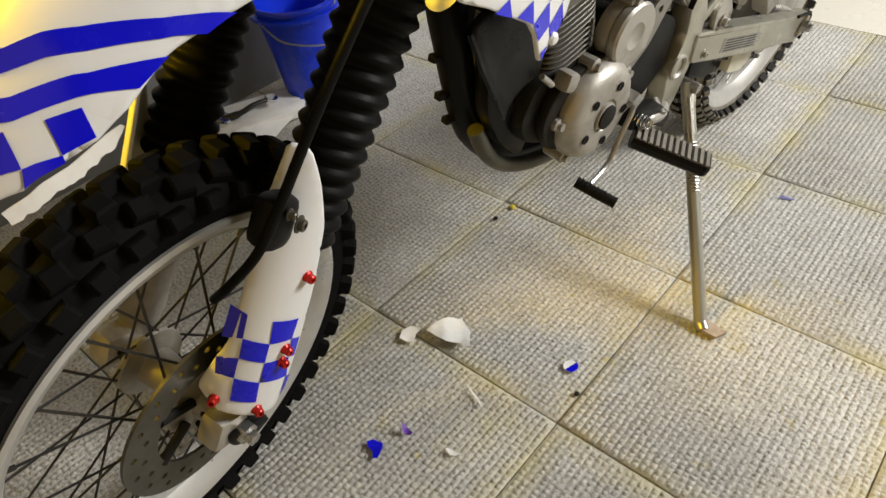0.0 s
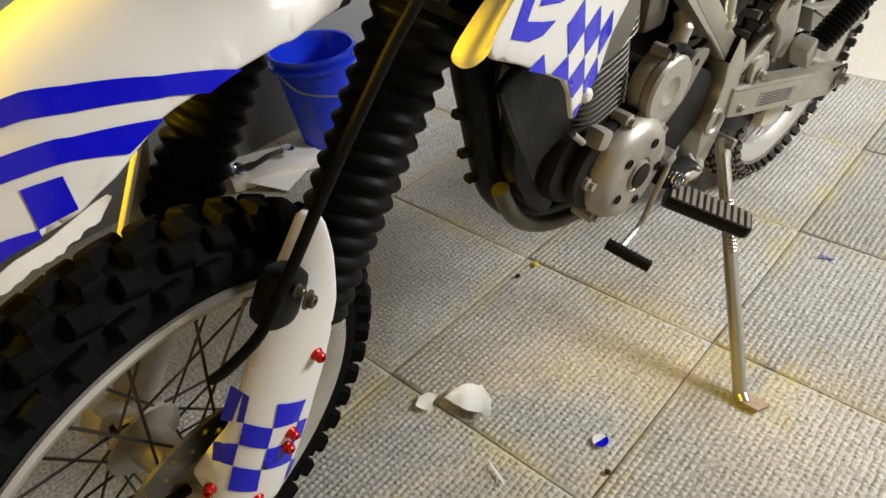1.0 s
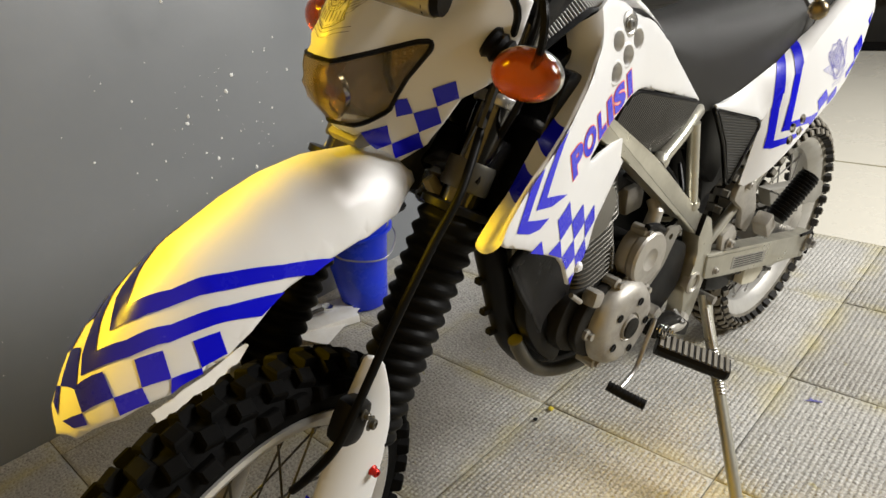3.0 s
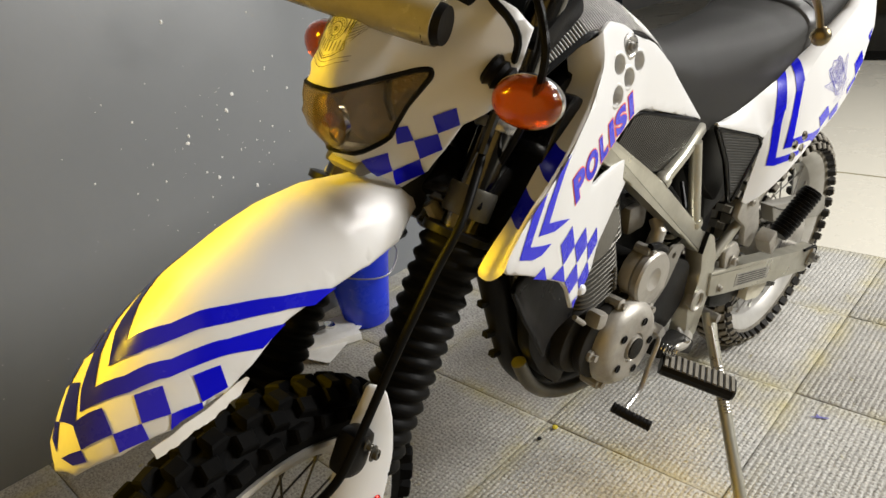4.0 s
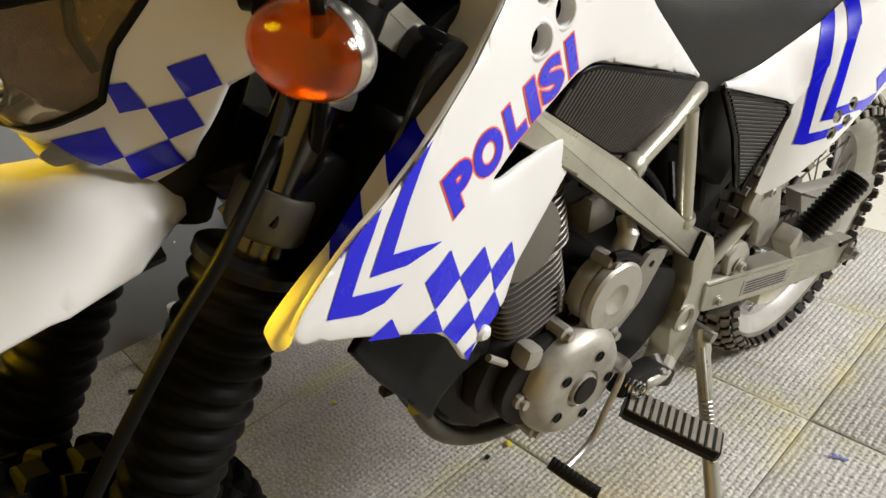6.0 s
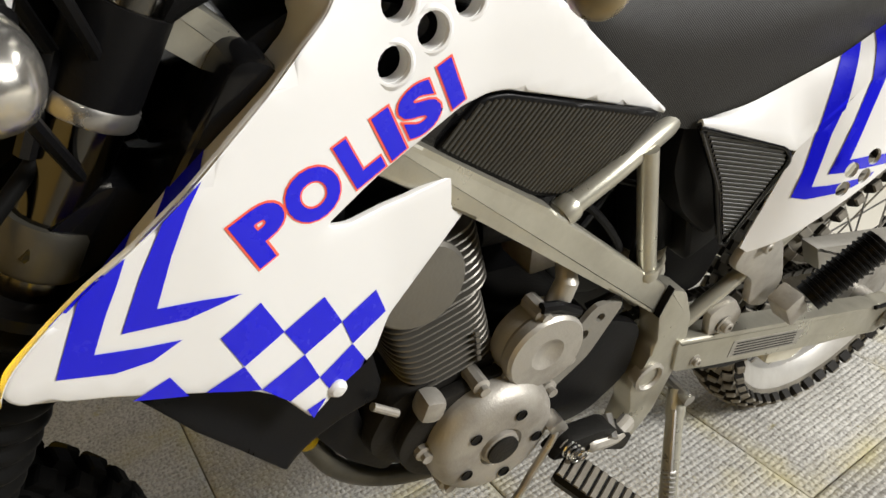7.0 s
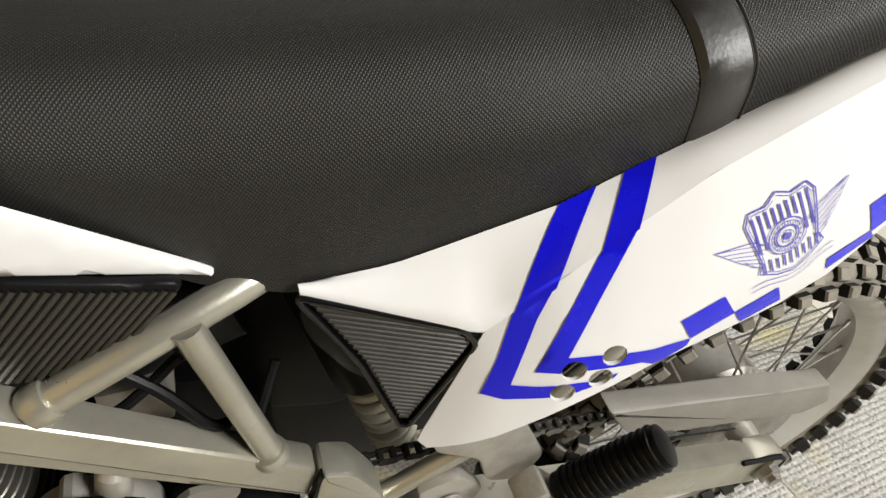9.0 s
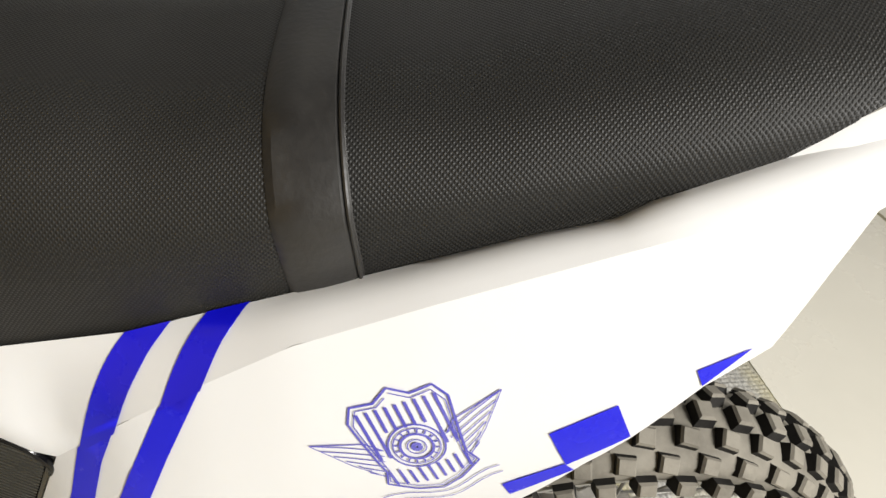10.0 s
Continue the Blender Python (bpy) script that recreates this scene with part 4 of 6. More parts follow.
both(lambda: plate(rounded([(-0.86, 0.826), (-0.80, 0.782), (-0.68, 0.692), (-0.505, 0.536), (-0.515, 0.498), (-0.60, 0.572), (-0.754, 0.705), (-0.87, 0.794)], 0.006, 2), 0.075, 0.101, 0.005), "frame_spar", SILVER, "silver painted frame spar")
both(lambda: plate(rounded([(-1.005, 0.962), (-0.930, 0.892), (-0.888, 0.851), (-0.850, 0.818), (-0.862, 0.797), (-0.902, 0.828), (-0.963, 0.882), (-1.020, 0.932)], 0.005, 2), 0.050, 0.078, 0.005), "frame_spar_head", SILVER)
both(lambda: plate(rounded([(-0.503, 0.534), (-0.476, 0.522), (-0.455, 0.475), (-0.450, 0.44), (-0.458, 0.39), (-0.472, 0.32), (-0.50, 0.275), (-0.53, 0.285), (-0.518, 0.34), (-0.528, 0.385), (-0.512, 0.425), (-0.503, 0.455), (-0.512, 0.496)], 0.008, 3), 0.072, 0.107, 0.006), "frame_knee", SILVER, "silver painted swingarm bracket of the frame")
both(lambda: lathe([(0.022, -0.01), (0.022, 0.004), (0.018, 0.006), (0.015, 0.003), (0.015, -0.006), (0.0, -0.006)], (0.106, -0.503, 0.396), (1, 0, 0), 24), "pivot_ring", CAST)
both(lambda: tube([(0.088, -0.668, 0.672), (0.084, -0.60, 0.702), (0.072, -0.535, 0.724), (0.050, -0.50, 0.722)], 0.0115, 16), "frame_tube", SILVER)
both(lambda: lathe([(0.0135, -0.008), (0.0145, -0.004), (0.0145, 0.004), (0.0135, 0.008)], (0.0875, -0.655, 0.678), (-0.1, 0.9, 0.42), 18), "weld_collar", SILVER)
both(lambda: tube([(0.086, -0.566, 0.716), (0.093, -0.534, 0.555)], 0.0102, 16), "frame_tube", SILVER)
both(lambda: lathe([(0.0135, -0.006), (0.0145, 0), (0.0135, 0.006)], (0.0925, -0.537, 0.566), (0, 0.2, -1), 16), "weld_collar", SILVER)
both(lambda: tube([(0.092, -0.452, 0.448), (0.096, -0.37, 0.502), (0.098, -0.30, 0.55), (0.08, -0.16, 0.655)], 0.0095, 12), "subframe_strut", SILVER)
part("seam", plate([(-0.516, 0.500), (-0.503, 0.537), (-0.5015, 0.537), (-0.5145, 0.500)], 0.100, 0.1085, 0), BLACK, bike)

# swingarm, chain, guard
SW = rounded([(-0.47, 0.442), (-0.40, 0.424), (-0.2, 0.362), (0.0, 0.300), (0.052, 0.292), (0.062, 0.262), (0.035, 0.226), (-0.15, 0.285), (-0.40, 0.366), (-0.465, 0.386)], 0.008, 3)
arms = both(lambda: plate(SW, 0.082, 0.112, 0.006), "swingarm", SILVER, "silver painted swingarm")
part("swingarm_label", plate([(-0.36, 0.392), (-0.20, 0.343), (-0.205, 0.315), (-0.362, 0.364)], 0.112, 0.1127, 0), LABEL, arms[0], "worn grey warning label")
for k in range(5):
    y0, z0 = -0.352, 0.3865 - k * 0.0052
    part("label_bar", plate([(y0, z0), (y0 + 0.135, z0 - 0.0415), (y0 + 0.135, z0 - 0.0435), (y0, z0 - 0.002)], 0.1127, 0.1131, 0), BLACK, arms[0])
part("axle_clamp", tube([(0.114, -0.018, 0.306), (0.116, 0.040, 0.296), (0.116, 0.050, 0.285), (0.116, 0.038, 0.236)], 0.0035, 8), BLACK, arms[0])
part("adjuster", box((0.112, 0.040, 0.266), (0.012, 0.03, 0.045), Matrix.Rotation(radians(-17), 3, "X"), 0.003), STEEL, arms[0])
part("axle_nut", lathe([(0.014, 0), (0.014, 0.01), (0.009, 0.011), (0.009, 0.018), (0, 0.018)], (0.116, 0.030, 0.270), (1, 0, 0), 6), STEEL, arms[0])
bolt(Vector((0.112, -0.43, 0.392)), (1, 0, 0), 0.006, 0.006, CAST, arms[0])
part("chain_guard", plate(rounded([(-0.235, 0.492), (-0.02, 0.437), (0.066, 0.414), (0.085, 0.372), (0.05, 0.362), (-0.05, 0.393), (-0.15, 0.420), (-0.205, 0.442)], 0.006, 2), 0.074, 0.101, 0.005), GREY_GUARD, bike, "dusty grey chain guard")
part("guard_slot", plate([(-0.145, 0.4085), (-0.05, 0.381), (-0.05, 0.377), (-0.145, 0.4045)], 0.101, 0.1014, 0), BLACK, bike)


def chain(pts):
    bm = bmesh.new()
    path = smooth_path(pts, 10)
    total, out, step = 0.0, [], 0.0127
    last = path[0]
    out.append(last)
    for p in path[1:]:
        while (p - last).length >= step:
            last = last + (p - last).normalized() * step
            out.append(last)
    for i, (a, b) in enumerate(zip(out, out[1:])):
        m, d = (a + b) / 2, (b - a)
        ang = math.atan2(d.z, d.y)
        for s in (1, -1):
            box(m + Vector((s * (0.006 if i % 2 else 0.0042), 0, 0)), (0.0016, 0.0165, 0.0085), Matrix.Rotation(ang, 3, "X"), 0, bm)
        lathe([(0.004, -0.007), (0.004, 0.007)], a, (1, 0, 0), 6, bm)
    return bm


part("chain", chain([(0.062, -0.56, 0.455), (0.062, -0.42, 0.455), (0.060, 0.0, 0.366)]), DARK_STEEL, bike, "oily dark drive chain")
part("chain", chain([(0.062, -0.56, 0.385), (0.062, -0.38, 0.335), (0.060, 0.0, 0.185)]), DARK_STEEL, bike)
part("chain_guide", plate(rounded([(-0.19, 0.285), (-0.10, 0.262), (-0.085, 0.225), (-0.12, 0.205), (-0.19, 0.228)], 0.008, 2), 0.050, 0.076, 0.004), SPRING, bike, "cream plastic chain guide")
part("lower_guard", plate(rounded([(-0.33, 0.335), (-0.19, 0.29), (-0.19, 0.23), (-0.26, 0.24), (-0.33, 0.27)], 0.01, 2), 0.03, 0.058, 0.004), BLACK, bike)

# shock absorber
a, b = Vector((0.0, -0.485, 0.700)), Vector((0.0, -0.408, 0.360))
d = (b - a).normalized()
s1 = d.orthogonal().normalized()
u1 = d.cross(s1)
coil = [a.lerp(b, 0.50 + 0.46 * k / 150) + 0.0225 * (math.cos(k * 2 * math.pi * 8 / 150) * s1 + math.sin(k * 2 * math.pi * 8 / 150) * u1) for k in range(151)]
part("shock_spring", tube(coil, 0.0050, 10), SPRING, bike, "cream painted shock spring")
part("shock_body", tube([a, a.lerp(b, 0.53), a.lerp(b, 0.54), b], [0.034, 0.033, 0.016, 0.016], 20), BLACK, bike)
part("air_box", plate(rounded([(-0.50, 0.725), (-0.40, 0.70), (-0.37, 0.60), (-0.41, 0.545), (-0.47, 0.60), (-0.50, 0.66)], 0.015, 2), -0.066, 0.066, 0.01), BLACK, bike)
part("air_duct", plate(rounded([(-0.70, 0.66), (-0.62, 0.72), (-0.42, 0.71), (-0.37, 0.60), (-0.38, 0.48), (-0.46, 0.40), (-0.58, 0.44), (-0.70, 0.50)], 0.02, 2), -0.085, -0.040, 0.008), BLACK, bike, "black plastic air duct behind the shock absorber")
part("inner_guard", plate(rounded([(-0.72, 0.70), (-0.62, 0.735), (-0.40, 0.70), (-0.34, 0.60), (-0.36, 0.40), (-0.46, 0.33), (-0.60, 0.40), (-0.72, 0.50)], 0.02, 2), -0.098, -0.086, 0.004), BLACK, bike, "black plastic guard inside the frame")
part("battery_box", plate(rounded([(-0.44, 0.58), (-0.36, 0.64), (-0.25, 0.66), (-0.24, 0.60), (-0.33, 0.54), (-0.42, 0.50)], 0.01, 2), -0.06, 0.05, 0.008), BLACK, bike)
part("rear_inner_fender", plate(rounded([(-0.42, 0.60), (-0.30, 0.63), (-0.15, 0.68), (-0.05, 0.80), (0.08, 0.92), (0.08, 0.90), (-0.03, 0.78), (-0.13, 0.655), (-0.30, 0.605), (-0.42, 0.56)], 0.004, 2), -0.06, 0.06, 0.004), BLACK, bike)
part("tail_tip", plate(rounded([(0.03, 0.93), (0.12, 0.955), (0.20, 0.94), (0.16, 0.92), (0.05, 0.89)], 0.01, 2), -0.07, 0.07, 0.01), WHITE, bike)
# tail grab section: white raised moulding at the seat's end
part("grab_moulding", tube(smooth_path([(0.086, -0.055, 0.868), (0.086, -0.02, 0.89), (0.078, 0.03, 0.925), (0.05, 0.09, 0.965)]), [0.012] * 18 + [0.008], 10, flat=1.5), WHITE, bike)

part("inner_mudguard", plate(rounded([(-0.43, 0.57), (-0.33, 0.57), (-0.295, 0.47), (-0.32, 0.395), (-0.40, 0.395), (-0.44, 0.47)], 0.02, 3), -0.055, 0.012, 0.005), BLACK, bike, "black rubber mudguard before the rear wheel")

# passenger foot peg and its bracket
pb = part("passenger_peg", tube([(0.148, -0.304, 0.472), (0.166, -0.236, 0.545)], 0.0185, 18), BLACK, bike, "folded black rubber passenger footpeg")
dpeg = (Vector((0.166, -0.236, 0.545)) - Vector((0.148, -0.304, 0.472)))
for k in range(13):
    q = Vector((0.148, -0.304, 0.472)) + dpeg * (0.1 + 0.85 * k / 12)
    part("rib", lathe([(0.0185, -0.002), (0.0205, -0.001), (0.0205, 0.001), (0.0185, 0.002)], q, dpeg, 18, caps=False), BLACK, pb)
part("end_cap", lathe([(0.0185, 0), (0.0182, 0.002), (0.014, 0.0032), (0, 0.0036)], (0.166, -0.236, 0.545), dpeg, 18), BLACK, pb)
part("peg_hinge", box((0.138, -0.323, 0.463), (0.03, 0.03, 0.045), Matrix.Rotation(radians(35), 3, "X"), 0.004), CAST, pb)
both(lambda: plate(rounded([(-0.405, 0.560), (-0.375, 0.575), (-0.335, 0.545), (-0.305, 0.475), (-0.325, 0.440), (-0.36, 0.455), (-0.37, 0.50), (-0.415, 0.535)], 0.01, 3), 0.100, 0.112, 0.003), "peg_bracket", CAST, "cast aluminium peg bracket")
bolt(Vector((0.112, -0.372, 0.552)), (1, 0, 0), 0.007, 0.007, CAST, bike)
bolt(Vector((0.112, -0.395, 0.438)), (1, 0, 0), 0.008, 0.008, CAST, bike)
both(lambda: plate(rounded([(-0.425, 0.465), (-0.385, 0.475), (-0.36, 0.44), (-0.375, 0.41), (-0.415, 0.42)], 0.008, 2), 0.098, 0.110, 0.003), "strut_bracket", CAST)

# ---- engine ----
part("crankcase", plate(rounded([(-0.86, 0.44), (-0.83, 0.50), (-0.70, 0.515), (-0.58, 0.50), (-0.53, 0.44), (-0.54, 0.385), (-0.62, 0.36), (-0.77, 0.365), (-0.84, 0.40)], 0.03, 4), -0.085, 0.076, 0.012), DARK_CAST, bike, "dark oily engine crankcase")
part("gear_case", plate(rounded([(-0.70, 0.43), (-0.66, 0.48), (-0.58, 0.515), (-0.52, 0.48), (-0.525, 0.40), (-0.58, 0.36), (-0.67, 0.36)], 0.02, 3), 0.078, 0.094, 0.004, holes=()), BLACK, bike)
part("sprocket_cover", plate(rounded([(-0.668, 0.470), (-0.60, 0.545), (-0.560, 0.535), (-0.60, 0.47), (-0.655, 0.43)], 0.01, 2), 0.090, 0.096, 0.0, holes=[disc((-0.645, 0.468), 0.007, 10), disc((-0.628, 0.487), 0.008, 10), disc((-0.612, 0.507), 0.007, 10), disc((-0.592, 0.524), 0.006, 10)]), GREY_GUARD, bike)
G = Vector((0.078, -0.727, 0.420))
gen = part("generator_cover", lathe([(0.076, 0), (0.076, 0.022), (0.074, 0.030), (0.068, 0.038), (0.060, 0.043), (0.050, 0.045), (0.026, 0.045), (0.024, 0.042), (0.022, 0.042), (0.021, 0.047), (0.019, 0.048), (0.0, 0.048)], G, (1, 0, 0), 48), CAST, bike, "worn cast aluminium generator cover", sharp=25)
part("cap", lathe([(0.0185, 0.0), (0.0185, 0.003), (0.016, 0.004), (0, 0.004)], G + Vector((0.0475, 0, 0)), (1, 0, 0), 24), DARK_CAST, gen)
# black discs in place of the cover's five holes, their inner shade as colour
for k in range(5):
    a = radians(62 + 72 * k)
    p = G + Vector((0.0462, 0.046 * math.cos(a), 0.046 * math.sin(a)))
    part("dark_hole", lathe([(0.0072, 0), (0.0068, 0.0012), (0.0058, 0.0010), (0.0050, -0.001), (0, -0.001)], p, (1, 0, 0), 12), BLACK, gen)
for ang, rr in ((100, 0.079), (172, 0.079), (20, 0.080), (230, 0.079), (300, 0.079)):
    p = G + Vector((0.010, rr * math.cos(radians(ang)), rr * math.sin(radians(ang))))
    part("lug", lathe([(0.010, -0.02), (0.010, 0.012), (0.006, 0.014), (0.006, 0.02), (0, 0.02)], p, (1, 0, 0), 10), CAST, gen)
part("wire_boss", box((0.094, -0.797, 0.497), (0.028, 0.026, 0.028), Matrix.Rotation(radians(-20), 3, "X"), 0.009), CAST, gen)
part("stud", tube([(0.096, -0.832, 0.507), (0.096, -0.856, 0.530)], 0.0042, 10), CAST, gen)
part("case_joint", plate(rounded([(-0.835, 0.44), (-0.805, 0.492), (-0.70, 0.502), (-0.65, 0.47), (-0.645, 0.40), (-0.69, 0.355), (-0.77, 0.362), (-0.82, 0.395)], 0.03, 4), 0.078, 0.094, 0.004), DARK_CAST, bike)
S = Vector((0.070, -0.668, 0.516))
st = part("starter_cover", lathe([(0.046, 0), (0.047, 0.012), (0.045, 0.020), (0.047, 0.024), (0.047, 0.034), (0.044, 0.038), (0.020, 0.038), (0.016, 0.036), (0.010, 0.033), (0.0, 0.032)], S, (1, 0, 0), 44), CAST, bike, "round cast aluminium starter gear cover", sharp=25)
for ang in (95, 215, 320):
    p = S + Vector((0.012, 0.048 * math.cos(radians(ang)), 0.048 * math.sin(radians(ang))))
    part("lug", lathe([(0.010, -0.01), (0.010, 0.016), (0.006, 0.018), (0.006, 0.023), (0, 0.023)], p, (1, 0, 0), 10), CAST, st)
part("breather", tube([(0.085, -0.648, 0.556), (0.088, -0.640, 0.588), (0.075, -0.635, 0.602)], [0.013, 0.012, 0.010], 12), CAST, st)
part("cable", tube(smooth_path([(0.098, -0.676, 0.575), (0.10, -0.655, 0.570), (0.10, -0.63, 0.553)]), 0.006, 8), BLACK, st)


LEAN = Matrix.Translation((0, -0.767, 0.60)) @ Matrix.Rotation(radians(13), 4, "X") @ Matrix.Translation((0, 0.767, -0.60))


def fins(z0, n, hx, y0, hy, pitch, mat, name):
    for k in range(n):
        z = z0 + k * pitch
        w = 0.0012
        bm = bmesh.new()
        loft(bm, [[(hx * f * sx, y0 + hy * f * sy, z + dz) for sx, sy in [(math.copysign(abs(math.cos(t)) ** 0.45, math.cos(t)), math.copysign(abs(math.sin(t)) ** 0.45, math.sin(t))) for t in [2 * math.pi * i / 40 for i in range(40)]]] for dz, f in ((-w * 1.5, 0.90), (-w, 0.99), (0, 1.0), (w, 0.99), (w * 1.5, 0.90))])
        part(name, bm, mat, bike, xf=LEAN)


part("cylinder", tube([(0, -0.767, 0.49), (0, -0.765, 0.69)], 0.050, 24), DARK_CAST, bike, xf=LEAN)
fins(0.506, 11, 0.078, -0.778, 0.056, 0.0088, FIN, "cooling_fin")
fins(0.606, 9, 0.084, -0.774, 0.060, 0.0092, FIN, "cooling_fin")
part("cam_cover", lathe([(0.046, 0.0), (0.046, 0.010), (0.043, 0.014), (0.02, 0.017), (0.0, 0.017)], (0.076, -0.792, 0.652), (1, 0, 0), 36), FIN, bike, xf=LEAN)
for k in range(5):
    part("fin_bridge", box((0.0785, -0.752 + 0.001 * k, 0.512 + k * 0.0088), (0.004, 0.004, 0.007), None, 0), FIN, bike, xf=LEAN)
part("head_cover", box((0, -0.77, 0.70), (0.11, 0.10, 0.035), None, 0.012), DARK_CAST, bike, xf=LEAN)
part("carburettor", tube([(0.0, -0.70, 0.62), (0.0, -0.62, 0.62), (0.0, -0.54, 0.64)], [0.025, 0.032, 0.028], 18), DARK_CAST, bike)
part("carburettor_bowl", box((0.01, -0.625, 0.585), (0.06, 0.05, 0.05), None, 0.008), CAST, bike)
for pts, r in (([(0.06, -0.70, 0.66), (0.075, -0.64, 0.63), (0.06, -0.58, 0.66)], 0.004), ([(0.05, -0.66, 0.70), (0.07, -0.60, 0.645), (0.08, -0.57, 0.60), (0.05, -0.55, 0.57)], 0.0045), ([(0.08, -0.60, 0.53), (0.09, -0.56, 0.56), (0.05, -0.52, 0.62)], 0.004), ([(0.03, -0.62, 0.67), (0.06, -0.585, 0.675), (0.075, -0.555, 0.668)], 0.0035)):
    part("hose", tube(smooth_path(pts), r, 8), BLACK, bike)

# cradle, exhaust header and skid tube under the engine
part("down_tube", tube(smooth_path([(0, -0.985, 0.86), (0.0, -0.948, 0.70), (0.0, -0.930, 0.605), (0.0, -0.918, 0.555), (0.0, -0.905, 0.502), (0.0, -0.886, 0.436), (0.0, -0.866, 0.395), (0.0, -0.826, 0.350), (0.0, -0.77, 0.315), (0.0, -0.65, 0.285), (0, -0.54, 0.29)]), 0.024, 16), BLACK, bike, "black frame down tube")
for y, z in ((-0.945, 0.55), (-0.934, 0.49), (-0.920, 0.445)):
    part("tube_clip", box((0.0, y, z), (0.012, 0.018, 0.010), Matrix.Rotation(radians(-12), 3, "X"), 0.002), BLACK, bike)
part("mud_flap", plate(rounded([(-0.915, 0.60), (-0.905, 0.47), (-0.875, 0.41), (-0.83, 0.36), (-0.81, 0.38), (-0.85, 0.45), (-0.875, 0.60)], 0.015, 2), 0.030, 0.056, 0.006), BLACK, bike, "dirty black rubber flap")
part("skid_tube", tube(smooth_path([(0.036, -0.905, 0.44), (0.042, -0.885, 0.392), (0.046, -0.845, 0.352), (0.050, -0.78, 0.325), (0.05, -0.66, 0.300)]), 0.012, 14), STEEL_BROWN, bike, "scraped bare steel skid tube")
part("header_pipe", tube(smooth_path([(-0.02, -0.82, 0.64), (-0.02, -0.875, 0.60), (-0.03, -0.875, 0.50), (-0.05, -0.83, 0.38)]), 0.017, 14), DARK_CAST, bike)

# shift lever, footpegs, side stand
sh = part("shift_lever", tube(smooth_path([(0.118, -0.652, 0.412), (0.130, -0.662, 0.405), (0.134, -0.688, 0.365), (0.138, -0.712, 0.332), (0.142, -0.752, 0.322), (0.144, -0.772, 0.325)], 5), 0.0042, 10), STEEL, bike, "thin steel shift lever")
part("pedal_rubber", tube([(0.128, -0.776, 0.328), (0.158, -0.766, 0.320), (0.188, -0.754, 0.312)], 0.0085, 14), BLACK, sh)
for k in range(11):
    q = Vector((0.130, -0.775, 0.328)).lerp(Vector((0.187, -0.7545, 0.312)), k / 10)
    part("rib", lathe([(0.0085, -0.0012), (0.0095, 0), (0.0085, 0.0012)], q, (0.057, 0.02, -0.016), 12, caps=False), BLACK, sh)
part("lever_clamp", box((0.120, -0.655, 0.413), (0.022, 0.02, 0.024), Matrix.Rotation(radians(30), 3, "X"), 0.004), STEEL, sh)
for s in (1, -1):
    pa, pb2 = Vector((0.135, -0.650, 0.352)), Vector((0.243, -0.594, 0.325))
    dv = (pb2 - pa).normalized()
    sv = dv.cross(Vector((0, 0, 1))).normalized()
    uv = sv.cross(dv)
    bm = bmesh.new()
    loft(bm, [[pa.lerp(pb2, t) + sv * w * f + uv * h for w, h in ((-0.022, -0.006), (-0.024, 0.004), (-0.020, 0.010), (0.020, 0.010), (0.024, 0.004), (0.022, -0.006), (0.012, -0.016), (-0.012, -0.016))] for t, f in ((0, 0.85), (0.04, 1.0), (0.96, 1.0), (1.0, 0.8))])
    peg = part("footpeg", bm if s > 0 else flip(bm), BLACK, bike, "black ribbed rubber footpeg")
    for k in range(12):
        q = pa.lerp(pb2, 0.05 + 0.9 * k / 11)
        bm = bmesh.new()
        loft(bm, [[q + sv * w + uv * h + dv * e for e, h in ((-0.0040, 0.0095), (-0.0026, 0.0128), (0.0026, 0.0128), (0.0040, 0.0095))] for w in (-0.019, 0.019)])
        part("rib", bm if s > 0 else flip(bm), DUSTY_RUBBER, peg)
    bm = plate(rounded([(-0.665, 0.365), (-0.60, 0.345), (-0.545, 0.31), (-0.535, 0.335), (-0.58, 0.375), (-0.64, 0.385)], 0.008, 2), 0.108, 0.135, 0.005)
    part("peg_mount", bm if s > 0 else flip(bm), DARK_CAST, peg)
    if s > 0:
        cl = [Vector((0.128 + 0.020 * k / 50, -0.640 + 0.006 * k / 50, 0.372)) + 0.010 * Vector((0, math.cos(k * 2 * math.pi * 4 / 50), math.sin(k * 2 * math.pi * 4 / 50))) for k in range(51)]
        part("peg_spring", tube(cl, 0.0018, 6), CHROME, peg)
        part("peg_pin", tube([(0.112, -0.565, 0.365), (0.138, -0.575, 0.355)], 0.007, 10), STEEL, peg)
        part("mount_arm", tube(smooth_path([(0.115, -0.53, 0.335), (0.128, -0.565, 0.345), (0.130, -0.61, 0.358)]), [0.011] * 12 + [0.008], 10), CAST, peg)
T0, T1, T2 = Vector((0.104, -0.432, 0.330)), Vector((0.212, -0.524, 0.198)), Vector((0.352, -0.640, 0.052))
stand = part("side_stand", tube([T0, T0.lerp(T1, 0.15), T0.lerp(T1, 0.2), T2.lerp(T1, 0.05), T2], [0.013, 0.013, 0.0115, 0.0115, 0.011], 14, flat=0.8), SILVER, bike, "silver steel side stand")
foot = bmesh.new()
corners = [(0.338, -0.637), (0.352, -0.621), (0.389, -0.627), (0.381, -0.648), (0.350, -0.650)]
loft(foot, [[(x, y, 0.062 + h + (x - 0.35) * 0.14) for x, y in corners] for h in (-0.009, -0.003, -0.001)])
part("stand_foot", foot, FOOT, stand, "scuffed brown steel foot plate", smooth=False)
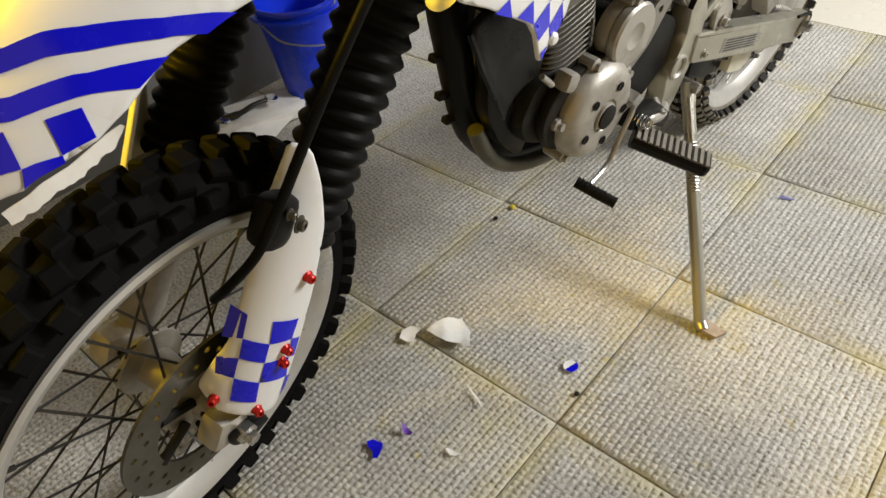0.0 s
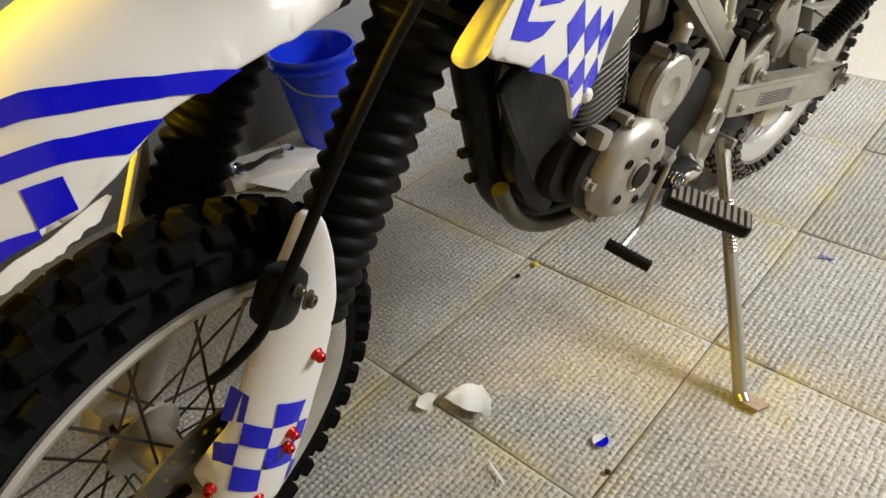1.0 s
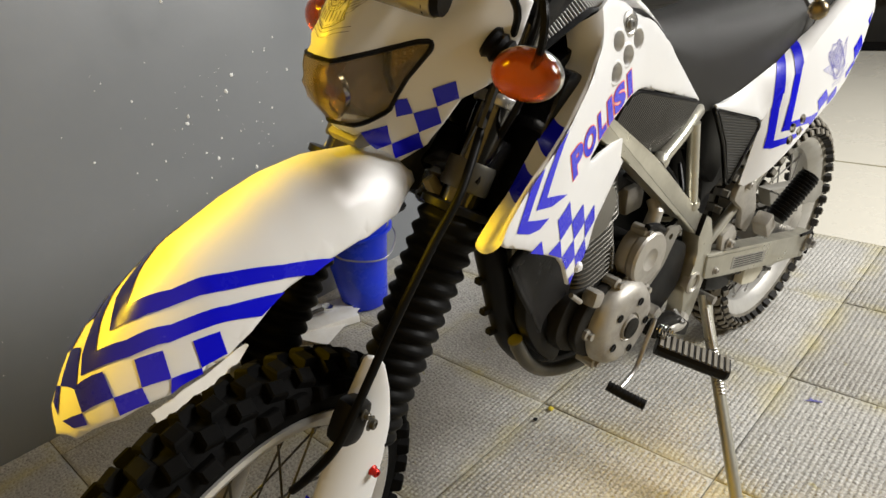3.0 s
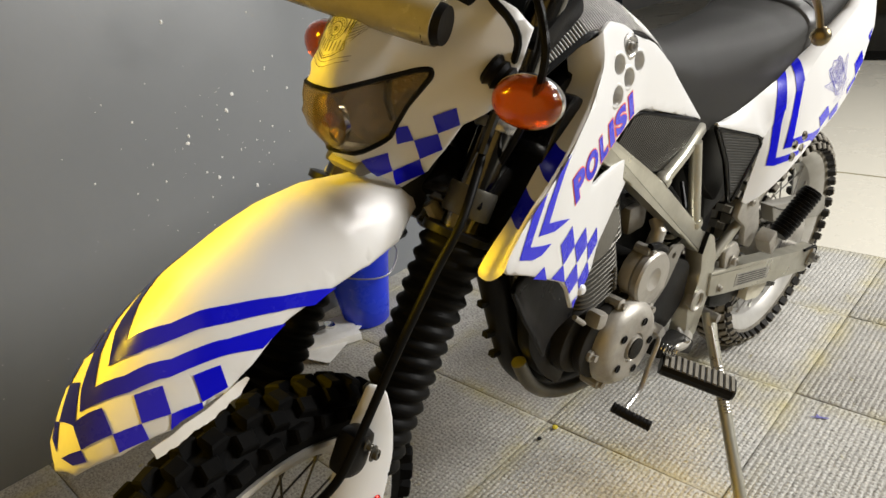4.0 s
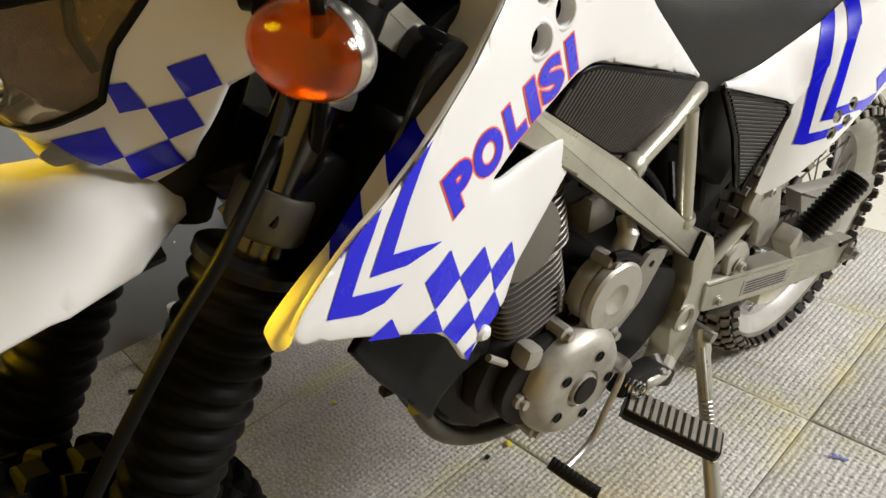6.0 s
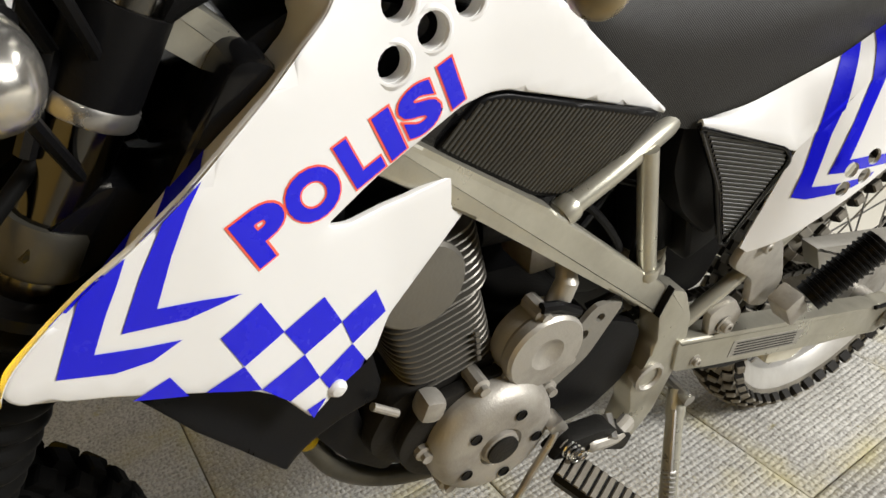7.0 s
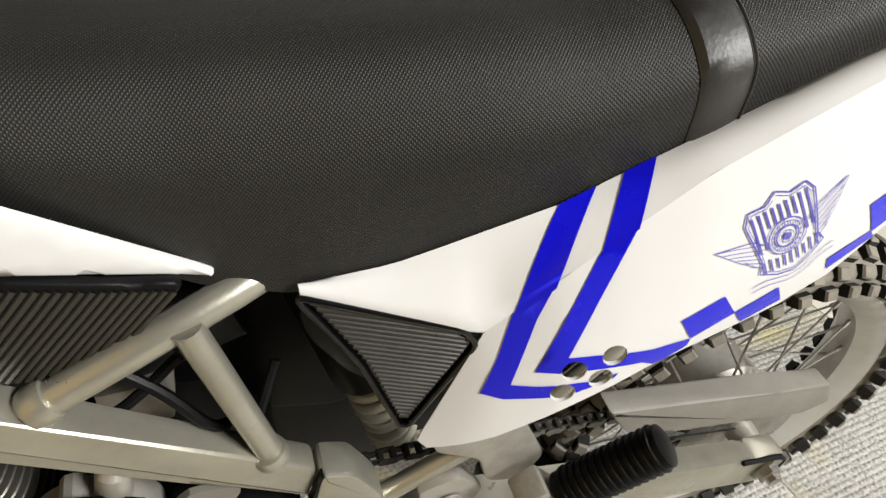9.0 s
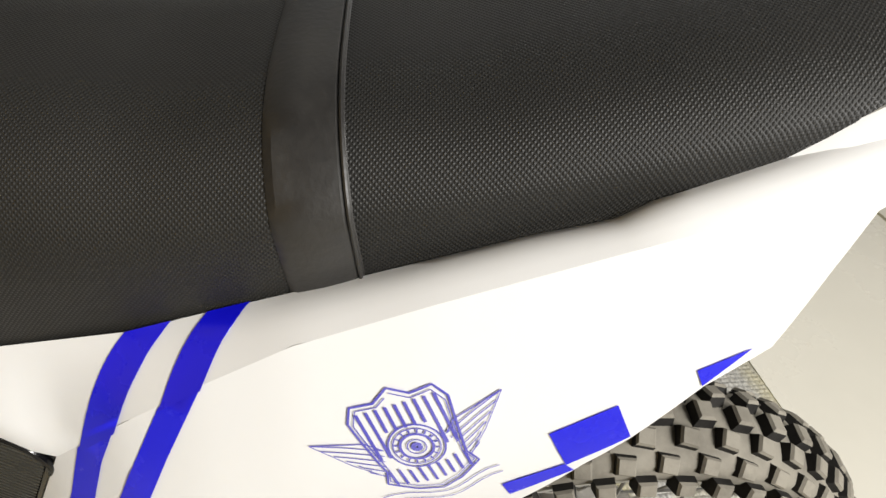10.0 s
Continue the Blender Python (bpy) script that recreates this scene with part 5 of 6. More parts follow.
part("foot_weld", tube([T2 + Vector((-0.004, 0.004, 0.006)), T2 + Vector((0.006, -0.003, 0.003))], 0.0115, 12), STEEL, stand)
n0, n1 = T0 + Vector((0.018, -0.02, -0.01)), T1 + Vector((0.012, -0.006, 0.0))
part("stand_rod", tube([n0, n0.lerp(n1, 0.45)], 0.0035, 8), STEEL, stand)
dd = (n1 - n0).normalized()
e1 = dd.orthogonal().normalized()
e2 = dd.cross(e1)
part("stand_spring", tube([n0.lerp(n1, 0.42 + 0.5 * k / 120) + 0.0075 * (math.cos(k * 2 * math.pi * 15 / 120) * e1 + math.sin(k * 2 * math.pi * 15 / 120) * e2) for k in range(121)], 0.0016, 6), STEEL, stand)
part("stand_hook", tube(smooth_path([n0.lerp(n1, 0.9), n0.lerp(n1, 1.12), T1.lerp(T2, 0.12) + Vector((0.008, -0.004, 0)), T1.lerp(T2, 0.12) + Vector((-0.014, 0.01, 0.0))]), 0.0035, 8), STEEL, stand)
part("stand_pin", tube([T0 + Vector((-0.02, 0, 0.0)), T0 + Vector((0.022, 0, 0))], 0.009, 10), STEEL, stand)

# ---- fork ----
RAKE = lambda z: 0.105 * max(0.0, z - 0.45)
FK = lambda s, z, fwd=0.0: Vector((s * 0.0875, -1.355 + (z - 0.30) * 0.5214 + RAKE(z) - fwd, z))
AX_DIR = Vector((0, 0.5303, 0.8478))


def gaiter(s):
    a, b = FK(s, 0.505), FK(s, 0.752)
    prof, n = [], 15
    L = (b - a).length
    prof.append((0.026, 0))
    for k in range(n * 6 + 1):
        t = k / (n * 6)
        base = 0.0300 + 0.004 * t
        ph = (t * n) % 1.0
        prof.append((base + 0.0065 * (0.5 - 0.5 * math.cos(2 * math.pi * ph)) ** 0.8, 0.004 + (L - 0.008) * t))
    prof.append((0.030, L))
    return lathe(prof, a, b - a, 32)


for s in (1, -1):
    leg = part("fork_leg", tube([FK(s, 0.285, 0.0), FK(s, 0.33), FK(s, 0.34), FK(s, 0.51)], [0.020, 0.024, 0.027, 0.027], 20), CAST if s < 0 else DARK_CAST, bike, "fork lower leg", xf=STEER)
    part("axle_lug", box(FK(s, 0.307, 0.022), (0.034, 0.07, 0.045), Matrix.Rotation(radians(-27), 3, "X"), 0.010), CAST, leg, xf=STEER)
    part("fork_gaiter", gaiter(s), GAITER, bike, "black pleated rubber fork gaiter", xf=STEER, sharp=75)
    part("gaiter_clip", lathe([(0.0385, -0.003), (0.041, -0.002), (0.041, 0.006), (0.0385, 0.007)], FK(s, 0.752), AX_DIR, 28), BLACK, bike, xf=STEER)
    part("fork_tube", tube([FK(s, 0.74), FK(s, 1.05)], 0.0225, 22), CHROME_DARK, bike, "dark chromed fork tube", xf=STEER)
    part("fork_collar", lathe([(0.027, 0), (0.0285, 0.003), (0.0285, 0.030), (0.027, 0.034), (0.022, 0.034)], FK(s, 0.772), AX_DIR, 28), STEEL_BROWN, bike, xf=STEER)
    part("fork_collar", lathe([(0.026, 0), (0.027, 0.002), (0.027, 0.010), (0.026, 0.012)], FK(s, 0.856), AX_DIR, 28), STEEL, bike, xf=STEER)
    part("fork_sleeve", lathe([(0.0255, 0), (0.026, 0.004), (0.026, 0.055)], FK(s, 0.866), AX_DIR, 24), BLACK, bike, xf=STEER)
    part("mask_strap", tube([FK(s, 0.845, 0.03) + Vector((s * 0.005, 0, 0)), FK(s, 0.90, 0.035) + Vector((s * 0.005, 0, 0))], 0.006, 8), GLOSS_BLACK, bike, xf=STEER)
part("lower_clamp", plate(rounded([(-1.090, 0.795), (-1.025, 0.825), (-0.995, 0.79), (-1.060, 0.762)], 0.012, 2), -0.112, 0.112, 0.006), GLOSS_BLACK, bike, xf=STEER)
part("upper_clamp", plate(rounded([(-1.0, 0.955), (-0.91, 0.995), (-0.89, 0.965), (-0.98, 0.93)], 0.012, 2), -0.112, 0.112, 0.006), BLACK, bike, xf=STEER)
part("steering_head", tube([(0, -1.095, 0.76), (0, -0.985, 0.98)], 0.032, 18), DARK_CAST, bike)
part("fender_stay", tube(smooth_path([(0.03, -1.06, 0.76), (0.055, -1.055, 0.72), (0.05, -1.04, 0.70), (0.02, -1.03, 0.72)]), 0.012, 10, flat=0.6), SPRING, bike, xf=STEER)


def guard_surf(y, z):
    d = (y - (-1.355 + (z - 0.30) * 0.5214)) * 0.887
    q = 1 - (d / 0.064) ** 2
    x = 0.072 + 0.050 * math.sqrt(q) if q > 0.02 else 0.079 - (abs(d) - 0.0634) * 3
    return Vector((x, y, z))


GUARD = [(-1.243, 0.644), (-1.232, 0.636), (-1.232, 0.600), (-1.236, 0.547), (-1.255, 0.474), (-1.285, 0.392), (-1.316, 0.332), (-1.338, 0.318), (-1.362, 0.336), (-1.389, 0.362), (-1.387, 0.385), (-1.349, 0.445), (-1.320, 0.500), (-1.297, 0.545), (-1.268, 0.60)]
for s in (1, -1):
    bm = sheet(rounded(GUARD, 0.006, 2), guard_surf, 0.003, 0.008, lip=0.003)
    g = part("fork_guard", bm if s > 0 else flip(bm), WHITE, bike, "white plastic fork guard with blue checkers and red bolts", xf=STEER, sharp=50)
    rows = [[(-1.330, 0.485), (-1.326, 0.477), (-1.311, 0.462), (-1.285, 0.444), (-1.272, 0.434)], [(-1.349, 0.449), (-1.339, 0.450), (-1.322, 0.434), (-1.298, 0.420), (-1.286, 0.408)], [(-1.361, 0.426), (-1.350, 0.427), (-1.333, 0.411), (-1.306, 0.393), (-1.297, 0.382)], [(-1.370, 0.407), (-1.362, 0.403), (-1.345, 0.386), (-1.313, 0.360), (-1.306, 0.350)], [(-1.379, 0.389), (-1.375, 0.375), (-1.356, 0.359), (-1.327, 0.333), (-1.318, 0.336)]]
    for i in range(4):
        for j in range(4):
            if (i + j) % 2 == 0 and not (i == 0 and j == 3) and not (i == 3 and j == 0):
                q = [rows[i][j], rows[i][j + 1], rows[i + 1][j + 1], rows[i + 1][j]]
                bm = sheet(q, guard_surf, 0.0, 0.006, lift=0.0008)
                part("checker", bm if s > 0 else flip(bm), BLUE, g, xf=STEER, sharp=80)
    for y, z in ((-1.266, 0.497), (-1.308, 0.412), (-1.316, 0.396), (-1.358, 0.346), (-1.384, 0.376)):
        p, e = guard_surf(y, z), 1e-3
        nn = (guard_surf(y + e, z) - p).cross(guard_surf(y, z + e) - p).normalized()
        if nn.x < 0:
            nn = -nn
        bm = lathe([(0.0065, 0), (0.0065, 0.001), (0.0052, 0.003), (0.0052, 0.0075), (0.0042, 0.009), (0.0026, 0.009), (0.0024, 0.006), (0, 0.006)], p, nn, 12)
        part("bolt", bm if s > 0 else flip(bm), RED, g, "red anodised bolt", xf=STEER)
    part("guard_foot", plate(rounded([(-1.392, 0.325), (-1.35, 0.300), (-1.335, 0.275), (-1.372, 0.272), (-1.395, 0.30)], 0.008, 2), 0.06, 0.112, 0.006) if s > 0 else flip(plate(rounded([(-1.392, 0.325), (-1.35, 0.300), (-1.335, 0.275), (-1.372, 0.272), (-1.395, 0.30)], 0.008, 2), 0.06, 0.112, 0.006)), BLACK, g, xf=STEER)
# brake hose with its clamp, and the caliper
part("brake_hose", tube(smooth_path([(x, y + RAKE(z), z) for x, y, z in ((0.085, -1.08, 0.85), (0.113, -1.155, 0.800), (0.115, -1.196, 0.761), (0.115, -1.231, 0.718), (0.115, -1.261, 0.678), (0.115, -1.286, 0.640), (0.115, -1.307, 0.609), (0.110, -1.327, 0.572), (0.090, -1.342, 0.530), (0.066, -1.342, 0.49))]), 0.0050, 12), GAITER, bike, "black brake hose sheath", xf=STEER)
part("hose_clamp", box((0.104, -1.285, 0.588), (0.030, 0.036, 0.052), Matrix.Rotation(radians(-27), 3, "X"), 0.011), BLACK, bike, "dirty metal hose clamp", xf=STEER)
bolt(Vector((0.122, -1.272, 0.584)), (1, 0.2, 0), 0.006, 0.006, STEEL_BROWN, bike, xf=STEER)
bolt(Vector((0.122, -1.282, 0.606)), (1, 0.2, 0), 0.004, 0.006, STEEL_BROWN, bike, xf=STEER)
part("caliper", box((0.055, -1.268, 0.352), (0.05, 0.05, 0.075), Matrix.Rotation(radians(-27), 3, "X"), 0.012), CAST, bike, "cast brake caliper", xf=STEER)
part("caliper_pin", tube([(0.085, -1.252, 0.385), (0.085, -1.235, 0.41)], 0.008, 10), CAST, bike, xf=STEER)

# ---- front fender ----
def fender_surf(x, y):
    drop = interp(y, [-1.44, -1.36, -1.25, -1.08], [0.064, 0.080, 0.095, 0.083])
    z = interp(y, [-1.54, -1.52, -1.50, -1.475, -1.461, -1.44, -1.413, -1.36, -1.29, -1.2, -1.12, -1.08], [0.60, 0.640, 0.668, 0.699, 0.715, 0.733, 0.751, 0.773, 0.790, 0.800, 0.792, 0.780]) + drop - 0.062
    w = interp(y, [-1.54, -1.5, -1.45, -1.35, -1.25, -1.08], [0.062, 0.068, 0.070, 0.074, 0.076, 0.072])
    side = 1.0 if x > 0 else 1.0 + 0.42 * min(1.0, -x / 0.02)
    return Vector((x, y, z - drop * (math.sqrt(x * x + 0.00015) / (w * side)) ** 1.7))


half = [(0.0, -1.506), (0.022, -1.497), (0.047, -1.464), (0.064, -1.424), (0.073, -1.368), (0.072, -1.340), (0.067, -1.300), (0.067, -1.235), (0.066, -1.190), (0.059, -1.140), (0.040, -1.095), (0.014, -1.081), (0.0, -1.079)]
fender_out = half + [(-x * 1.34, y) for x, y in reversed(half[1:-1])]
fender = part("front_fender", sheet(fender_out, fender_surf, 0.003, 0.010, lip=0.004), WHITE, bike, "white plastic front fender with blue chevrons and checkers", xf=PLASTICS, sharp=60)
FS = lambda name, q: sticker(name, q, fender_surf, BLUE, fender, lift=0.0009, step=0.008, xf=PLASTICS)
low1 = [(0.0, -1.437), (0.017, -1.417), (0.030, -1.391), (0.048, -1.344), (0.061, -1.298), (0.0685, -1.265)]
up1 = [(0.0675, -1.237), (0.056, -1.290), (0.040, -1.338), (0.022, -1.384), (0.0, -1.417)]
low2 = [(0.0, -1.470), (0.011, -1.460), (0.029, -1.436), (0.045, -1.405), (0.060, -1.357), (0.0690, -1.327)]
up2 = [(0.0672, -1.298), (0.054, -1.351), (0.038, -1.398), (0.019, -1.432), (0.0, -1.453)]
for lo, hi in ((low1, up1), (low2, up2)):
    FS("chevron", [(-x * 1.30, y) for x, y in reversed(lo[1:])] + lo + hi + [(-x * 1.30, y) for x, y in reversed(hi[:-1])])
for q in [[(-0.002, -1.478), (0.018, -1.457), (0.036, -1.460), (0.019, -1.483)], [(0.033, -1.434), (0.045, -1.413), (0.059, -1.417), (0.048, -1.439)], [(0.054, -1.389), (0.061, -1.366), (0.0715, -1.368), (0.067, -1.392)], [(0.036, -1.460), (0.048, -1.439), (0.0572, -1.4395), (0.046, -1.4622)], [(0.059, -1.417), (0.067, -1.392), (0.0695, -1.393), (0.0640, -1.4225)], [(0.004, -1.4965), (0.019, -1.483), (0.0275, -1.484), (0.018, -1.493)]]:
    FS("checker", q)
    FS("checker", [(-x * 1.30, y) for x, y in q])
rw = random.Random(3)
bmf = bmesh.new()
rows = []
for k in range(25):
    y = -1.350 - 0.092 * k / 24
    q = fender_surf(interp(y, [-1.442, -1.424, -1.392, -1.35], [0.0605, 0.0655, 0.0705, 0.0735]), y) + Vector((0.0, 0, -0.002))
    drop = 0.011 * min(1.0, k / 3) * rw.uniform(0.8, 1.1)
    rows.append([bmf.verts.new(q + Vector(d)) for d in ((0, 0, 0), (0.0030, 0.001, -drop * 0.5), (0.0036, 0.001, -drop), (0.0028, 0.001, -drop), (0.0020, 0.001, -drop * 0.5), (-0.0008, 0, 0))])
for a, b in zip(rows, rows[1:]):
    for i in range(6):
        bmf.faces.new((a[i], a[(i + 1) % 6], b[(i + 1) % 6], b[i]))
part("backing_paper", bmf, PAPER, fender, "torn white backing paper hanging under the fender", xf=PLASTICS)
part("fender_underside", tube([(0, -1.42, 0.70), (0, -1.3, 0.745), (0, -1.12, 0.755)], [0.03, 0.05, 0.05], 14, flat=0.35), BLACK, fender, xf=PLASTICS)

# ---- headlight mask ----
MU, MX, MG = [0, 0.018, 0.040, 0.30], [0, 0.020, 0.033, 0.199], [-0.046, -0.040, 0.0155, 0.215]


def mask_surf(u, z):
    y0 = interp(z, [0.78, 0.8, 0.815, 0.83, 0.85, 0.87, 0.9, 0.935, 0.975, 1.02, 1.06, 1.1], [-1.1, -1.112, -1.121, -1.13, -1.1345, -1.1415, -1.152, -1.148, -1.13, -1.1, -1.068, -1.04])
    nose = interp(z, [0.80, 0.85, 0.885, 0.945, 1.03], [0.0, 0.85, 1.0, 0.85, 0.2])
    g = interp(abs(u), MU, MG)
    return Vector((math.copysign(interp(abs(u), MU, MX), u), y0 + (g if g > 0 else g * nose), z))


cheek = [(0.0, 0.8435), (0.012, 0.8385), (0.020, 0.816), (0.0309, 0.7962), (0.0663, 0.8163), (0.0905, 0.842), (0.116, 0.872), (0.1464, 0.887), (0.162, 0.8974), (0.1774, 0.9343), (0.1786, 0.9697), (0.1537, 0.9875), (0.1101, 1.0063), (0.0637, 1.03), (0.0, 1.0388)]
mask_out = cheek + [(-u, z) for u, z in reversed(cheek[1:-1])]
lens_half = [(0.0, 0.8582), (0.0248, 0.8539), (0.0372, 0.8609), (0.0502, 0.8803), (0.0882, 0.9286), (0.088, 0.9359), (0.0748, 0.936), (0.0408, 0.9284), (0.014, 0.925), (0.0, 0.9265)]
lens_out = lens_half + [(-u, z) for u, z in reversed(lens_half[1:-1])]
mask = part("headlight_mask", sheet(mask_out, mask_surf, 0.003, 0.011, [rounded(lens_out, 0.004, 2)], lip=0.005), WHITE, bike, "white plastic headlight mask with blue checkers and a crest", xf=PLASTICS, sharp=50)


def lens_surf(u, z):
    p = mask_surf(u, z)
    q = 0.004 * max(0.0, 1 - (abs(u) / 0.088) ** 6) * max(0.0, 1 - ((z - 0.898) / 0.034) ** 6)
    return p + Vector((0, -q, 0))


LO = rounded([(u, 0.897 + (z - 0.897) * 0.98) for u, z in lens_out], 0.004, 2)
part("lens", sheet(LO, lens_surf, 0.003, 0.008), SMOKE_GLASS, mask, "smoked headlight lens", xf=PLASTICS)
part("lens_bezel", tube([mask_surf(u, z) for u, z in densify(LO, 0.01)] + [mask_surf(*LO[0])], 0.0028, 6), BLACK, mask, xf=PLASTICS)
part("reflector", sheet(LO, lambda u, z: lens_surf(u, z) + Vector((-0.16 * u, 0.026, 0)), 0.002, 0.012), LAMP_BROWN, mask, "brown tinted lamp reflector", xf=PLASTICS)
part("reflector_bowl", lathe([(0.027, 0), (0.025, 0.008), (0.017, 0.014), (0.008, 0.017), (0.0, 0.017)], (0.0, -1.178, 0.888), (0, 1, 0), 30, caps=False), CHROME, mask, xf=PLASTICS)
part("bulb", lathe([(0.0, 0), (0.006, 0.002), (0.008, 0.01), (0.006, 0.03)], (0.0, -1.185, 0.888), (0, 1, 0), 14), AMBER, mask, xf=PLASTICS)
for s in (1, -1):
    tri = [(s * 0.0452, 0.9254), (s * 0.0808, 0.9312), (s * 0.0467, 0.8874)]
    pane = part("side_reflector", sheet(tri, lambda u, z: mask_surf(u, z) + Vector((-0.03 * s, 0.003, 0)) * 0.15, 0.002, 0.006), LAMP_TAN, mask, "dimpled clear corner reflector", xf=PLASTICS)
    for u, z in ((0.0526, 0.9228), (0.0609, 0.9244), (0.0694, 0.9261), (0.0533, 0.9142), (0.062, 0.916), (0.0532, 0.9046)):
        p = mask_surf(s * u, z)
        part("dimple", lathe([(0.0019, 0), (0.0014, 0.0008), (0, 0.0012)], p, (s * 0.7, -0.7, 0.1), 8), LAMP_TAN, pane, xf=PLASTICS)
    part("divider", tube([mask_surf(s * u, z) + Vector((0, 0.003, 0)) for u, z in ((0.0435, 0.9264), (0.043, 0.9069), (0.0453, 0.8851))], 0.004, 8), BLACK, mask, xf=PLASTICS)
MS = lambda q: sticker("checker", q, mask_surf, BLUE, mask, lift=0.0009, step=0.008, xf=PLASTICS)
for q in [[(0.0883, 0.8875), (0.1145, 0.8959), (0.114, 0.8755), (0.0886, 0.8662)], [(0.0618, 0.8593), (0.0886, 0.8662), (0.0892, 0.846), (0.0633, 0.8358)], [(0.0357, 0.8246), (0.0633, 0.8358), (0.0614, 0.8159), (0.0326, 0.8046)], [(0.0215, 0.8455), (0.0361, 0.8476), (0.0357, 0.8246), (0.0200, 0.8195)], [(0.0465, 0.8753), (0.06, 0.8773), (0.0618, 0.8593), (0.0431, 0.8554)]]:
    MS(q)
    MS([(-u, z) for u, z in q])
crest(mask, mask_surf, 0.0, 0.9739, 0.040, 0.0, DARK_VINYL, xf=PLASTICS)
part("lower_lip", plate(rounded([(-1.168, 0.838), (-1.15, 0.846), (-1.11, 0.836), (-1.12, 0.826), (-1.160, 0.826)], 0.004, 2), -0.022, 0.022, 0.003), GREY_GUARD, mask, xf=PLASTICS)
# smoky bar lamp on top
part("bar_lamp", tube(smooth_path([(-0.075, -1.150, 1.008), (-0.07, -1.152, 1.008), (0.075, -1.115, 0.987), (0.082, -1.113, 0.986)], 3), [0.014, 0.020, 0.022, 0.022, 0.022, 0.022, 0.022, 0.021, 0.019, 0.014], 18), LAMP_SMOKY, bike, "smoky translucent bar lamp on the mask", xf=PLASTICS)
part("bar_cap", tube([(0.079, -1.114, 0.986), (0.094, -1.109, 0.984)], [0.0215, 0.018], 18), BLACK, bike, xf=PLASTICS)
part("instrument", box((0.0, -1.03, 1.03), (0.16, 0.09, 0.06), Matrix.Rotation(radians(25), 3, "X"), 0.015), BLACK, bike, xf=PLASTICS)


# ---- turn signals ----
for s in (1, -1):
    c0 = Vector((s * 0.150, -1.053, 0.913))
    shape = PLASTICS @ Matrix.Translation(c0) @ Matrix.Rotation(radians(s * 12), 4, "Z") @ Matrix.Rotation(radians(-8), 4, "X")
    arc = [math.pi / 2 * k / 10 for k in range(11)]
    housing = lathe([(0.0365 * math.cos(a), 0.004 + 0.022 * math.sin(a)) for a in reversed(arc)] + [(0.0372, 0.0), (0.0365, -0.003)], (0, 0, 0), (0, 1, 0), 40)
    sig = part("turn_signal", housing, CHROME_SILVER, bike, "amber turn signal with a chromed housing", xf=shape @ Matrix.Diagonal((1, 1, 0.72, 1)))
    cover = lathe([(0.0362, 0.0)] + [(0.036 * math.cos(a) ** 0.8, -0.002 - 0.024 * math.sin(a)) for a in arc], (0, 0, 0), (0, 1, 0), 40)
    part("lens", cover, AMBER, sig, "amber ribbed lens", xf=shape @ Matrix.Diagonal((1, 1, 0.72, 1)))
    p0, p1 = Vector((s * 0.098, -1.050, 0.935)), c0 + Vector((-s * 0.022, 0.012, 0.004))
    prof = [(0.015 + 0.003 * (k % 2) - 0.0005 * k, (p1 - p0).length * k / 8) for k in range(9)]
    part("stalk", lathe(prof, p0, p1 - p0, 18), BLACK, sig, "black pleated rubber stalk", xf=PLASTICS)

# ---- handlebar, lever ----
hb = [(-0.40, -0.93, 1.085), (-0.20, -0.985, 1.075), (-0.08, -1.0, 1.03), (0.08, -1.0, 1.03), (0.20, -0.985, 1.075), (0.40, -0.93, 1.085)]
bar = part("handlebar", tube(smooth_path(hb, 6), 0.011, 14), BLACK, bike, "black tubular handlebar", xf=STEER)
for s in (1, -1):
    part("grip", tube([(s * 0.29, -0.96, 1.08), (s * 0.41, -0.927, 1.086)], 0.0165, 18), BLACK, bar, xf=STEER)
    tip = Vector((s * 0.358, -0.956, 1.009))
    lev = part("lever", tube(smooth_path([(s * 0.19, -0.985, 1.082), (s * 0.25, -0.985, 1.085), (s * 0.325, -0.968, 1.062), (s * 0.346, -0.958, 1.036), (tip.x, tip.y, tip.z)], 6), [0.006] * 12 + [0.0052] * 6 + [0.0040] * 7, 12, flat=0.8), BROWN, bar, "worn metal lever with a ball end", xf=STEER)
    part("lever_ball", lathe([(0.0086 * math.sin(math.pi * k / 12), -0.0086 * math.cos(math.pi * k / 12)) for k in range(13)], tip, (0, 0, 1), 24), BROWN, lev, xf=STEER)
    part("lever_perch", box((s * 0.20, -1.0, 1.075), (0.035, 0.05, 0.03), None, 0.006), BLACK, bar, xf=STEER)
for pts in ([(0.10, -1.02, 1.03), (0.16, -1.08, 0.98), (0.14, -1.06, 0.90), (0.09, -1.03, 0.80)], [(0.06, -1.02, 1.05), (0.13, -1.04, 1.0), (0.115, -1.02, 0.92), (0.07, -0.99, 0.82)], [(-0.05, -1.02, 1.04), (0.10, -1.05, 0.99), (0.105, -1.04, 0.93), (0.05, -1.0, 0.80)]):
    part("cable", tube(smooth_path(pts), 0.0042, 8), BLACK, bike, "black control cable", xf=STEER)


# ---- small things on the floor ----
def thing(name, bm, mat, label, category, group="", smooth=True, sharp=32):
    return tagged(part(name, bm, mat, None, smooth=smooth, sharp=sharp), label, category, group)


rp = random.Random(11)
creases = [(rp.uniform(0, math.pi), rp.uniform(18, 48), rp.uniform(0, 6)) for _ in range(4)] + [(0.6, 95.0, 1.0), (2.2, 120.0, 0.4)]


